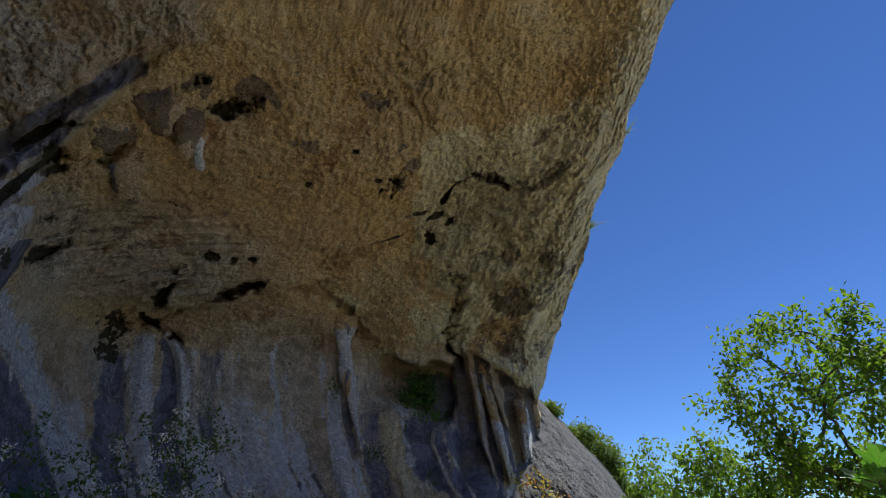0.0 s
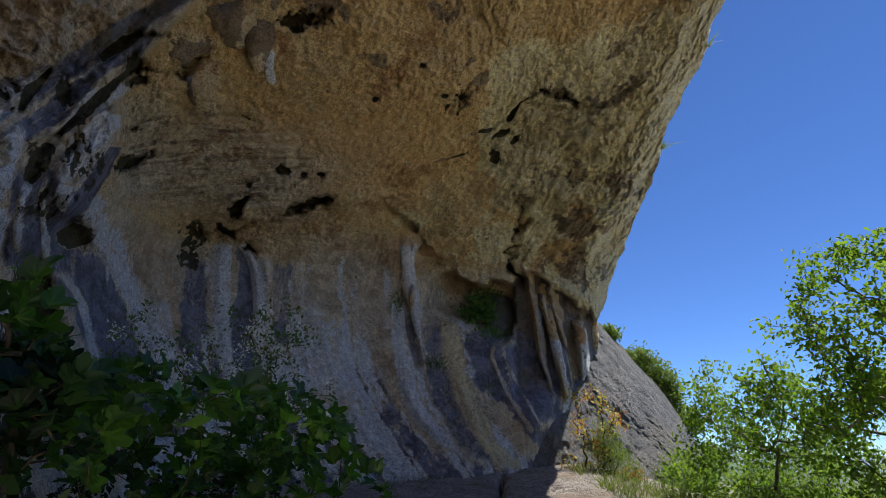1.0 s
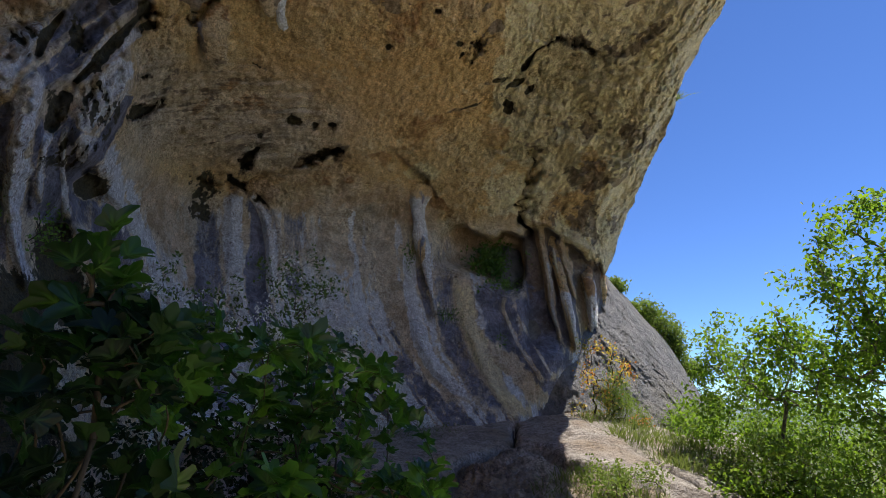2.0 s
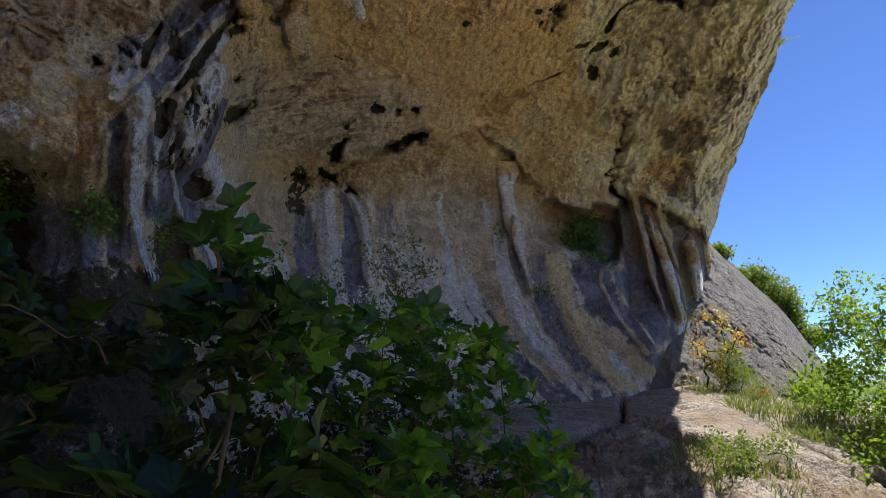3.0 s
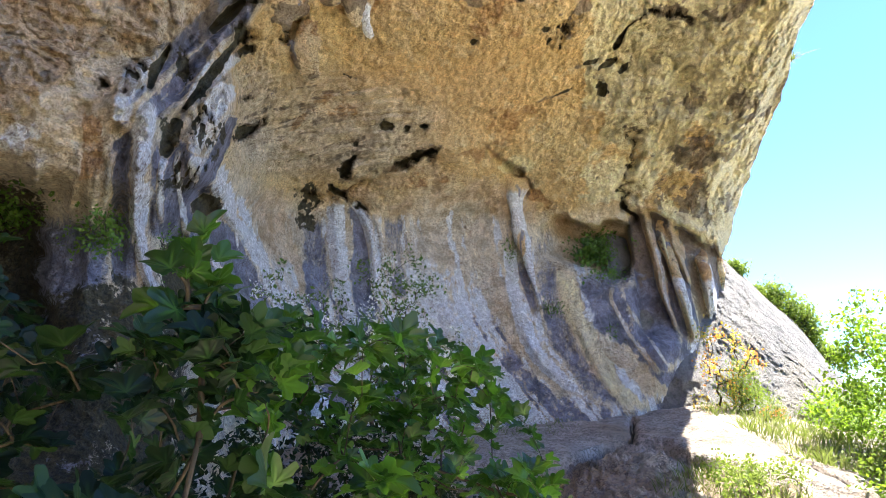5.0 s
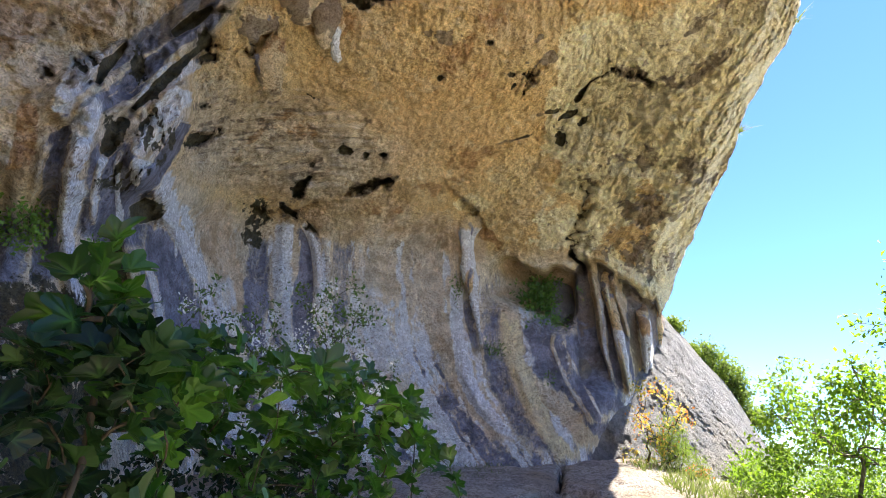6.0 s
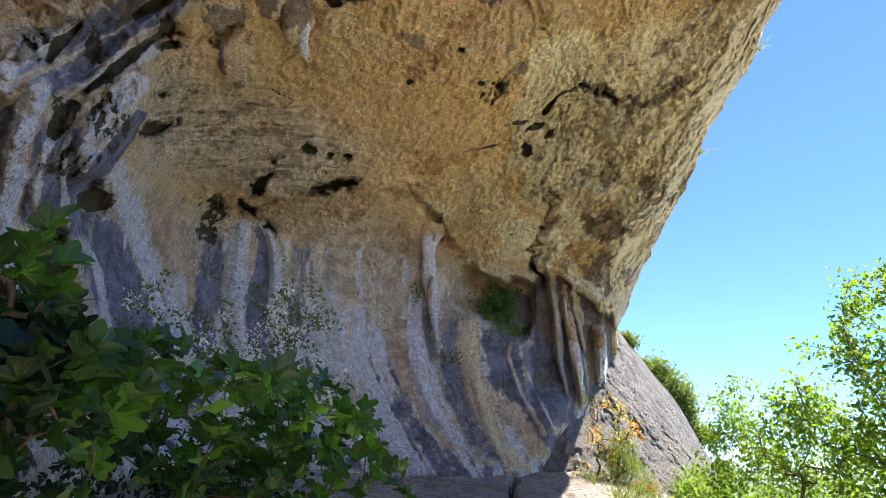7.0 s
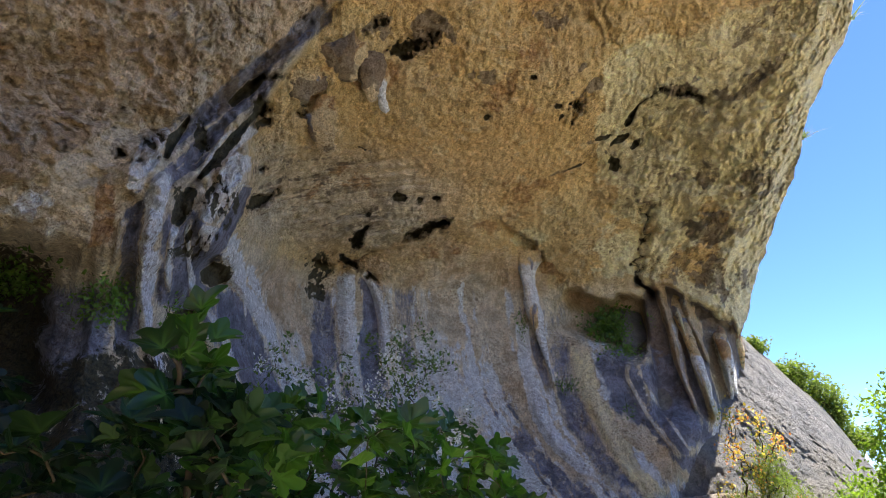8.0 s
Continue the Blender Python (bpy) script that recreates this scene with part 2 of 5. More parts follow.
# ---------- ground heights ----------
def land(x, y):
    """Height of the hillside ground."""
    r = np.hypot(x, y)
    az = np.degrees(np.arctan2(x, y))
    right = smooth(25, 60, az) * smooth(4, 60, r)
    z = -0.25 + 0.25 * bell(r, 3.0) - 0.02 * r * smooth(3, 12, r)
    z = z - right * 0.10 * np.minimum(r, 160) - smooth(60, 200, r) * 12 * (1 - right)
    # unseen bank behind the camera, raised to block low sky light
    behind = smooth(115, 150, np.abs(az + 20 * (az < 0) )) * smooth(2.8, 9, r) * (1 - smooth(30, 60, r))
    z = z + behind * 3.5
    hills = smooth(500, 2800, r) * (52 + 14 * np.sin(az * 0.21) + 9 * np.sin(az * 0.53 + 1) + 5 * np.sin(az * 1.3))
    p = np.stack([x, y, 0 * x], -1).reshape(-1, 3)
    rough = (fbm(p, 0.35, 3, 5) * 0.18).reshape(x.shape) * (1 + np.minimum(r, 300) * 0.04)
    return z + rough + hills


def apron(x, y):
    """Height of the bare rock platform below the wall."""
    r = np.hypot(x, y)
    az = np.degrees(np.arctan2(x, y))
    up = spline(r, (2.5, 5, 7, 9, 10.4, 13, 20), (-0.55, 0.25, 0.72, 1.08, 1.3, 1.5, 1.6))
    side = smooth(26.5, 42, az)
    up = up - side * (0.22 + 0.38 * smooth(6, 10, r)) - smooth(40, 47, az) * 1.5
    up = up - smooth(-2, -26, az) * 0.35
    return up


def build_ground():
    az = np.concatenate([np.arange(-180, -60, 4.0), np.arange(-60, 75, 1.0), np.arange(75, 181, 3.0)])
    r = np.concatenate([[0.0], 0.4 * 1.06 ** np.arange(155)])
    A, Rr = np.meshgrid(az, r)
    x, y = Rr * np.sin(np.radians(A)), Rr * np.cos(np.radians(A))
    z = land(x, y)
    P = np.stack([x, y, z], -1)
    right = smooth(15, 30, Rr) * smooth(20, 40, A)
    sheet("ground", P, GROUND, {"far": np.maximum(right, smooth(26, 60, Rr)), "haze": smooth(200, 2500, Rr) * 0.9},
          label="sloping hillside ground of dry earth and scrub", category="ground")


def build_platform():
    az, r = np.arange(-45, 49, 0.16), np.linspace(2.6, 15, 330)
    A, Rr = np.meshgrid(az, r)
    x, y = Rr * np.sin(np.radians(A)), Rr * np.cos(np.radians(A))
    p = np.stack([x, y, 0 * x], -1).reshape(-1, 3)
    sh = x.shape
    # low ledges that run along the fall of the rock
    along = np.stack([x * 0.45 + y * 0.9, (x * 0.9 - y * 0.45) * 0.22, 0 * x], -1).reshape(-1, 3)
    z = apron(x, y)
    n = lambda scale, octaves, seed, gain=.5: fbm(p, scale, octaves, seed, gain).reshape(sh)
    fray = n(1.3, 4, 75, .6)
    # a smooth upper slab breaks off in a ragged ledge above rough fractured rock
    ledge = spline(A, (-45, 5, 12, 17, 19.5, 21.5, 24.7, 27.3, 31, 35, 40, 49), (7.0, 7.2, 7.6, 7.9, 8.6, 9.3, 9.0, 8.4, 7.9, 7.9, 8.2, 8.4))
    below = smooth(.12, -.12, Rr - ledge + fray * .5)
    slab = 1 - below
    z = z + n(0.5, 3, 21) * 0.09
    z = z + slab * (ridged(along, 1.6, 4, 31).reshape(sh) * 0.04 + n(2.4, 4, 41, .6) * 0.05)
    step = ridged(along * np.array([1, 2.4, 1]), 1.2, 5, 33).reshape(sh)
    blocky = n(1.5, 4, 35, .6)
    z = z + below * (step * .10 + (np.floor(blocky * 5) / 5 - blocky) * .35 + n(3.4, 4, 43, .65) * .16 - .05)
    z = z - below * smooth(-.8, -.1, Rr - ledge) * .10
    crack = np.maximum(bell(A - 21.4 - .5 * np.sin(Rr * 2.7) - 1.2 * fray, 0.22) * smooth(8.9, 9.4, Rr) * (1 - smooth(10.2, 10.5, Rr)), bell(Rr - ledge + fray * .5, .09) * smooth(-.1, .3, n(.9, 2, 73)) * smooth(16, 18, A))
    z = z - crack * 0.26
    split = bell(Rr - 8.6 + (A - 38) * .16 + fray * .5, .10) * smooth(33, 36, A)
    z = z - split * .25
    soil = smooth(0.15, 0.5, n(0.9, 3, 61) + 0.5 * bell(Rr - 7.1, .6) * smooth(26, 28, A))
    rubble = below * smooth(-.3, .3, n(1.1, 3, 63))
    sheet("rock_platform", np.stack([x, y, z], -1), PLATFORM, {"soil": soil, "rubble": rubble, "crack": np.maximum(crack, split)},
          label="bare tan limestone apron sloping down from the wall", category="rock floor")


# ---------- the cliff ----------
# the last knots lie out of view, set so the roof shades the figs
RIM_EL = (-12, 0, 4, 8, 12, 16, 19, 22, 25, 28.6, 30.7, 33.2, 35.5, 38.9, 41.2, 43.1, 48, 60, 76)
RIM_AZ = (25, 26, 28.4, 30.2, 31.2, 32.8, 34.2, 36.0, 37.8, 39.6, 41.2, 43.6, 45, 48.2, 50.3, 52.5, 57, 68, 79)
# pits in the roof: azimuth, elevation, half width, half height, depth, lean
PITS_LOW = [(3.9, 25.5, .42, .4, .5, 0), (0.2, 25.5, .8, .45, .35, 0), (2.1, 25.4, .35, .35, .25, 0), (-3.2, 23.9, .35, .3, .25, 0),
            (-4.1, 21.5, .85, 1.0, .9, .2), (-4.5, 19.2, 1.1, .4, .5, -.7), (-2.6, 18.3, .9, .25, .35, -.8), (2.7, 22.7, 2.0, .5, .9, .38), (4.3, 23.0, .6, .7, .5, .2)]
PITS_HIGH = [(9.4, 33.0, .5, .35, .2, 0), (14.6, 36.0, .5, .35, .3, 0), (19.2, 32.8, 1.1, .8, .45, .1), (17.2, 32.4, .5, .35, .2, .2), (16.9, 33.4, .6, .3, .15, 0),
             (22.1, 27.4, .5, .9, .3, .4), (22.9, 29.6, 1.2, .35, .25, .25), (24.3, 28.9, 1.0, .45, .35, .45), (21.0, 30.0, 1.2, .2, .1, .15), (17.6, 27.6, 1.4, .16, .12, .25)]
PITS_LEFT = [(-14.6, 32.4, .9, 1.0, .8, .2), (-14.2, 31.2, .9, .4, .5, .3), (-9.3, 33.4, 1.3, 1.1, .8, 0), (-10.8, 34.2, 1.0, .5, .5, -.2), (-13.4, 35.2, 1.2, .35, .5, .2), (-13.4, 24.3, 1.3, .6, .5, .5),
             (-14.0, 27.0, .5, .3, .3, .2), (0.6, 39.0, 2.2, .8, .7, .12), (-4.2, 30.0, 1.3, .22, .2, -.3), (-3.0, 40.6, 1.4, .8, .4, .3), (-26.0, 26.4, .7, .8, .5, 0), (-23.4, 27.6, .9, 1.0, .6, .2)]
STAINS_NOSE = [(35, 35.3, 2.3, .45, .42), (38.6, 37, 1.5, .6, .4), (30.6, 20.6, 2.0, 1.5, -.2), (32.2, 22.0, 1.3, 1.0, .3), (29.0, 17.0, 1.7, 1.8, .1), (31.5, 17.4, 1.3, 1.3, 0), (31.0, 25.0, .9, 1.4, -.6), (34.0, 25.2, .9, 1.6, -.6), (26.6, 25.4, 1.9, .7, .4)]
STAINS_ROOF = [(8.8, 36.4, 1.5, .55, 0), (16.5, 40.5, 2.0, .7, -.3), (12.8, 38.6, .9, .4, .2), (15.0, 38.4, 1.0, .35, .5), (24.0, 38.0, .8, .4, 0), (20, 36.3, .7, .4, .4), (3.6, 41.2, 1.6, .9, .3), (-1.5, 40.2, 1.3, .8, .4), (20.5, 34.6, 1.2, .4, .2)]


def streak_place(az, el):
    """Follows the water down the wall, which drifts sideways over the flaring foot."""
    start = np.minimum(14 + (12.3 - az) * 0.18, 24)
    k = 0.0317 * np.clip(start - el, 0, 20) ** 2 * smooth(-24, -14, az) * (1 - smooth(19, 27, az))
    k = k + 3.0 * (1 - smooth(13, 19.5, el)) * (1 - smooth(-12, -8, az)) * smooth(-21, -16, az)
    return az - k


def wall_top(az):
    return spline(az, (-60, -38, -26, -17, -5, 0, 4, 9, 14, 18, 23, 27, 31, 40, 80), (20, 19, 21, 19.5, 18.5, 18.6, 19.5, 18.8, 16.8, 16.3, 15.5, 13, 12, 11, 11))


def shelter_depth(az, el):
    """Distance of the smooth rock face from the middle of the shelter's mouth."""
    r = spline(el, (-12, -4, 0, 4, 9, 14, 17, 19, 22, 26, 33, 43, 55, 66, 76), (8.2, 9.6, 10.3, 10.9, 11.5, 11.9, 11.95, 11.5, 10.8, 9.9, 8.4, 7.0, 5.5, 4.4, 3.5))
    wall = spline(az, (-175, -75, -50, -38, -29, -22, -17, -10, 0, 10, 22, 31, 45, 80), (.50, .56, .60, .58, .58, .60, .70, .90, .96, 1.0, 1.03, 1.08, 1.1, 1.1))
    roof = spline(az, (-175, -75, -40, -24, -14, -5, 10, 30, 45, 80), (.62, .72, .78, .80, .90, .98, 1.0, 1.10, 1.14, 1.15))
    k = smooth(20, 36, el)
    return r * (wall * (1 - k) + roof * k) / np.cos(np.radians(el))


def buttress_edge(el):
    return spline(el, (-10, 0, 5, 9.8, 12.4, 14.5, 17, 20, 22, 25, 28.6, 31, 33, 36, 40, 46), (-11, -12, -13, -15.0, -16.0, -17.2, -18.0, -16.8, -15.8, -15.0, -15.2, -15.0, -14.2, -12, -9.5, -5))


def trace(az, el, pts):
    """Distance in degrees from a line of points, how far along it one is, and the side (above is positive)."""
    best, along, side = np.full(az.shape, 1e9), np.zeros(az.shape), np.zeros(az.shape)
    for k in range(len(pts) - 1):
        (ax, ay), (bx, by) = pts[k], pts[k + 1]
        L = math.hypot(bx - ax, by - ay)
        ux, uy = (bx - ax) / L, (by - ay) / L
        s = np.clip((az - ax) * ux + (el - ay) * uy, 0, L)
        dx, dy = az - ax - s * ux, el - ay - s * uy
        d = np.hypot(dx, dy)
        m = d < best
        best = np.where(m, d, best)
        along = np.where(m, (k + s / L) / (len(pts) - 1), along)
        side = np.where(m, np.sign(ux * dy - uy * dx), side)
    return best, along, side


def build_cliff():
    el = np.concatenate([np.arange(-12, 46, 0.115), np.arange(46, 76.1, 0.5)])
    # columns left of -42 are added, unseen wall that shuts out sky light
    u = np.concatenate([np.linspace(-170, -42, 100)[:-1] / 100, np.linspace(0, 1, 800)])
    E, U = np.meshgrid(el, u, indexing="ij")
    rim = spline(E, RIM_EL, RIM_AZ)
    A = np.where(U < 0, U * 100, -42 + U * (rim + 42))
    flat = np.stack([np.zeros(E.size), E.ravel() * 0.6, E.ravel() * 0 + 3], -1)
    rim_wave = (fbm(flat, 1.0, 5, 3, .6) * 0.5).reshape(E.shape)
    A = A + rim_wave * smooth(0.9, 1.0, U)
    D = shelter_depth(A, E)
    # the far edge rounds off and turns away
    gap = (rim - A) / 6.0
    D = D + 1.3 * np.clip(1 - gap / 0.8, 0, 1) ** 3
    p0 = polar(A, E, D).reshape(-1, 3)
    sh = E.shape
    g = lambda v: v.reshape(sh)
    N = lambda scale, octaves, seed, gain=.5: g(fbm(p0, scale, octaves, seed, gain))
    top = wall_top(A)
    wob, warp1 = N(1.6, 3, 45), N(0.7, 3, 81)
    fray, hard = N(3.0, 5, 141, .7), N(4.0, 5, 48, .72)
    warp = warp1 * 0.8 + N(3.0, 2, 82) * 0.25
    on_wall = 1 - smooth(-1.8, 1.8, E - top - N(0.8, 4, 77, .6) * 3.4)
    left = 1 - smooth(-0.35, 0.35, A - buttress_edge(E) - N(2.0, 3, 71) * 0.7)
    D = D - left * (.35 + 0.55 * smooth(13, 19, E)) * (1 - smooth(34, 44, E))
    q = streak_place(A, E) + warp * 0.8 + g(fbm(p0 * np.array([1, 1, .35]), 5.0, 4, 83, .65)) * 0.55
    roof = 1 - on_wall
    # the near roof beyond the leaning band, coarse and lumpy
    jit = N(1.4, 4, 101, .6) * 0.7
    d_band, s_band, side_band = trace(A + jit * .5, E + jit * .8, ((-4, 43.5), (-8.6, 41.5), (-10.3, 40.0), (-13.1, 37.7), (-15.7, 35.2), (-18, 32.6), (-20.5, 30.0), (-23.4, 29.0), (-26.7, 28.2), (-29, 25.6), (-31.5, 22.6), (-36, 21.5), (-42, 20)))
    over_band = smooth(0, .5, d_band * -side_band)
    near_roof = over_band * (1 - smooth(-6, 0, A))
    # relief
    D = D + N(0.32, 3, 1) * 0.40
    D = D + N(1.1, 4, 11) * 0.20 * (1 - 0.55 * on_wall)
    block = smooth(19, 26, A) * smooth(12, 17, E) * (1 - smooth(29, 34, E)) * (1 - smooth(38, 46, A))
    D = D - block * (np.abs(N(0.9, 3, 15)) * 0.5 - 0.1 + np.abs(N(2.6, 3, 16)) * 0.22)
    rough = 0.30 + 0.70 * smooth(-0.25, 0.35, N(0.45, 2, 19))
    calm = np.exp(-(((A - 6) / 12) ** 2 + ((E - 28) / 5) ** 2))
    rough = rough * (1 - 0.7 * calm)
    rough = rough * (.40 + .60 * smooth(14, 24, A + warp1 * 6)) + near_roof * .6
    D = D + N(3.6, 5, 12, 0.65) * (0.10 * roof * rough + 0.03)
    D = D - g(ridged(p0, 6.5, 3, 13)) * (0.06 * roof * rough + 0.014 + 0.04 * left)
    pock = smooth(0.22, 0.45, g(vnoise(p0 * np.array([5.0, 5.0, 6.5]), 14))) * smooth(-0.05, 0.35, N(0.6, 2, 18))
    D = D + pock * 0.07 * roof * (.3 + .7 * rough) * (1 - .6 * left) + smooth(0.2, 0.5, g(vnoise(p0 * 10.0, 24))) * 0.03 * (0.25 + 0.75 * roof)
    D = D + N(15, 2, 26) * (.028 + .035 * roof * (1 - calm * .6))
    for scale, seed, steps, depth in ((1.5, 25, 3.0, .14), (3.1, 27, 3.5, .09), (6.5, 28, 4.0, .05)):
        chip = g(fbm(p0 * np.array([1.0, 1.0, 1.5]) + fray.reshape(-1, 1) * .12 + 40, scale, 2, seed))
        cut = chip * steps - np.floor(chip * steps)
        D = D - (cut - smooth(.82, 1.0, cut)) * depth * (0.10 + roof) * rough
    D = D - left * (g(ridged(p0, 1.5, 4, 29)) * 0.10 + g(ridged(p0, 4.5, 3, 30)) * 0.05) * smooth(6, 14, E)
    # flutes of flowstone down the wall
    qq = np.stack([q.ravel() * 0.55, E.ravel() * 0.045, np.zeros(q.size)], -1)
    flow = g(ridged(qq, 0.6, 2, 91))
    D = D - on_wall * flow * (0.09 + 0.25 * left) * smooth(-3, 4, E)
    flute = g(ridged(np.stack([q.ravel() * 2.1, E.ravel() * 0.12, np.zeros(q.size)], -1), 1.0, 3, 93))
    D = D - on_wall * flute * 0.018 * smooth(-2, 3, E)

    Z = lambda: np.zeros(sh)
    tone = {k: Z() for k in ("grey", "blue", "white", "rust", "shade_moss", "stain_shade", "pale", "brown")}

    def put(name, m):
        tone[name] = np.maximum(tone[name], m)

    def clear(m, *names):
        for name in names:
            tone[name] = tone[name] * (1 - m)

    # background tones of the wall
    tear = g(fbm(p0 * np.array([1, 1, .22]), 7.0, 4, 151, .65))
    slow = g(fbm(p0 * np.array([1, 1, .45]), 1.9, 4, 155, .6))
    thin = g(fbm(np.stack([q.ravel() * 1.1, E.ravel() * .07, 0 * E.ravel()], -1), 1.0, 4, 157, .6)) + tear * .35
    fade = 1 - smooth(-3.0, .6, E - top + wob * 2 + slow * 2)
    put("white", on_wall * (1 - left) * smooth(.04, .30, thin) * .85 * fade)
    put("blue", on_wall * (1 - left) * smooth(-.14, -.42, thin) * .5 * fade)
    foot = 1 - smooth(1, 7, E)
    put("blue", on_wall * foot * .35 * smooth(-.2, .3, wob))
    # dark mineral blue low on the left wall, with its shade painted in
    put("blue", on_wall * (1 - smooth(-26, -21, A)) * (1 - smooth(13, 17, E)) * smooth(-.5, .1, wob) * .8)
    low_wall = on_wall * (1 - left) * (1 - smooth(9, 15, E + slow * 6)) * smooth(-12, -7, A)
    put("white", low_wall * smooth(-.3, .12, thin) * .85)
    put("blue", low_wall * smooth(.05, -.25, thin) * .6)
    thin2 = g(fbm(np.stack([q.ravel() * .8 + 31, E.ravel() * .06, 0 * E.ravel()], -1), 1.0, 4, 159, .6)) + tear * .4
    put("brown", on_wall * (1 - left) * smooth(.06, .32, thin2) * .48 * smooth(-12, -6, A) * (1 - smooth(15, 19, A)))
    put("brown", bell(E - top - .2 + slow * 1.6, 2.4) * smooth(-7, -2, A) * (1 - smooth(13, 18, A)) * .8 * smooth(-.4, .25, slow + .1))

    # mineral streaks and painted dark lines: tone, strength, half width at the top and foot, how far it stands proud,
    # then its way down the wall
    bend_az = A + warp * .22 + tear * .22
    def streak(name, amount, w0, w1, proud, *way):
        nonlocal D
        es, azs = [e for _, e in way][::-1], [a for a, _ in way][::-1]
        c = spline(E, es, azs)
        k = np.clip((es[-1] - E) / (es[-1] - es[0]), 0, 1)
        w = w0 + (w1 - w0) * k
        x = np.abs(bend_az - c) / w
        ends = smooth(es[0] - .9, es[0] + .5, E + slow) * (1 - smooth(es[-1] - .8, es[-1] + .8, E + slow * 2.2))
        m = smooth(1.45, .7, x + tear * .75 + slow * .3) * ends
        keep = 1 - m * .8
        for other in ("white", "blue", "brown", "rust", "shade_moss", "stain_shade", "pale"):
            tone[other] = tone[other] * keep
        put(name, m * amount * (.72 + .28 * smooth(-.3, .2, slow)))
        D = D - np.exp(-x ** 2 * 1.6) * ends * proud

    streak("brown", .75, 1.5, 1.9, -.02, (-11.8, 19.0), (-10.4, 15.1), (-8.9, 12.2), (-7.3, 8.2), (-5.6, 4.0))
    streak("brown", .38, 1.5, 1.2, .0, (8.4, 18.7), (9.0, 15.5), (10.0, 11.4), (12.0, 7.3), (14.3, 3.4), (16.9, .2))
    streak("brown", .4, 1.4, 1.6, .0, (4.4, 18.6), (4.9, 15.0), (5.6, 12.6))
    streak("white", .62, 1.9, 1.6, .05, (3.2, 13.2), (3.7, 11.4), (4.5, 9.0), (6.0, 6.5), (8.2, 3.6))
    streak("blue", .85, 2.1, 1.8, -.06, (-16.2, 16.2), (-15.8, 14.6), (-14.0, 11.9), (-12.3, 9.1), (-10.6, 5.3), (-8.6, 1.5))
    streak("white", .95, .75, .85, .14, (-16.0, 20.2), (-14.7, 16.9), (-12.7, 14.5), (-11.0, 12.1), (-9.7, 9.2), (-8.2, 6.3), (-6.8, 3.5))
    streak("white", .9, .22, .28, .10, (-18.0, 17.1), (-17.0, 14.5), (-15.6, 12.4), (-14.4, 9.8), (-13.2, 7.0))
    streak("white", .6, .75, .9, .04, (-10.0, 12.6), (-8.7, 9.7), (-6.9, 6.8), (-5.2, 3.5))
    streak("blue", .75, 1.0, 1.1, -.05, (-7.0, 16.0), (-6.9, 14.0), (-6.8, 12.3), (-6.1, 8.3), (-5.0, 4.5))
    streak("white", .95, .85, .95, .15, (-5.1, 18.2), (-5.0, 16.5), (-4.8, 14.4), (-4.1, 11.3), (-3.0, 7.8), (-1.6, 4.5))
    streak("blue", .9, .85, .95, -.10, (-3.0, 18.0), (-2.3, 15), (-2.4, 11.9), (-2.0, 8.8), (-.8, 5))
    streak("white", .85, .38, .42, .12, (-3.1, 18.2), (-2.2, 16.8), (-1.6, 15.2), (-1.1, 12.9), (-.9, 10))
    streak("white", .6, .3, .35, .07, (-1.4, 17.6), (-.6, 16), (-.2, 13.8), (0, 11))
    streak("blue", .6, .8, .8, -.04, (.6, 17.0), (.8, 15.0), (.8, 12.4), (1.2, 9.9))
    streak("white", .5, .3, .4, .05, (2.4, 17.4), (2.6, 15), (2.6, 12.8))
    streak("white", .95, .55, .85, .04, (11.9, 14.0), (12.1, 12.0), (12.4, 9.3), (13.4, 5.3), (15.2, 2.5), (17.9, .2))
    # shadow line beside the pillar, painted as a dark streak
    streak("blue", .6, .5, .4, -.06, (13.2, 13.0), (13.5, 10.5), (14.1, 7.7))
    streak("white", .8, .22, .18, .10, (14.0, 12.8), (14.3, 10.2), (14.7, 8.2))
    streak("blue", .6, 1.2, 1.5, -.05, (15.6, 12.0), (15.8, 10.2), (16.4, 6.2), (18.2, 2.4), (20.2, -.3))
    streak("blue", .85, 2.2, 1.7, -.04, (20.2, 11.2), (20.3, 9.5), (21.0, 7.1), (23.1, 3.3), (26.2, .6))
    streak("pale", .95, .85, 1.0, .05, (17.2, 11.6), (17.5, 9.5), (17.7, 7.7), (19.1, 4.3), (20.7, 1.1), (22.4, -.9))
    streak("blue", .9, 1.9, 1.8, -.05, (24.2, 10.0), (24.6, 7.5), (25.1, 5), (26.0, 2.3))
    streak("brown", .5, .8, 1.1, .02, (20.7, 4.8), (21.8, 3.2), (22.8, 2.0), (24.4, .2))
    streak("white", .55, .16, .2, .03, (21.2, 8.4), (22.0, 6.4), (23.2, 4.2), (24.6, 2.0))
    streak("white", .6, .16, .2, .03, (22.6, 8.0), (23.3, 6.4), (24.4, 4.4), (25.6, 2.4))
    # near buttress: white and blue pillars
    streak("blue", .85, 2.2, 2.2, -.12, (-19.6, 22.0), (-19.3, 19.5), (-19.0, 17.0), (-18.8, 14.0))
    streak("white", .95, .95, .5, .28, (-21.9, 24.6), (-22.2, 22.6), (-22.3, 20.0), (-22.2, 17.5), (-21.9, 14.3), (-21.0, 11.5), (-20.0, 9.0))
    streak("blue", .8, .6, .8, -.12, (-23.6, 21.5), (-23.6, 18), (-23.3, 14.5), (-22.6, 10.5))
    streak("white", .85, .22, .25, .12, (-20.5, 21.2), (-20.5, 18.7), (-20.1, 15.6))
    streak("white", .85, .18, .28, .12, (-19.3, 20.6), (-18.8, 18), (-18.1, 14.8))
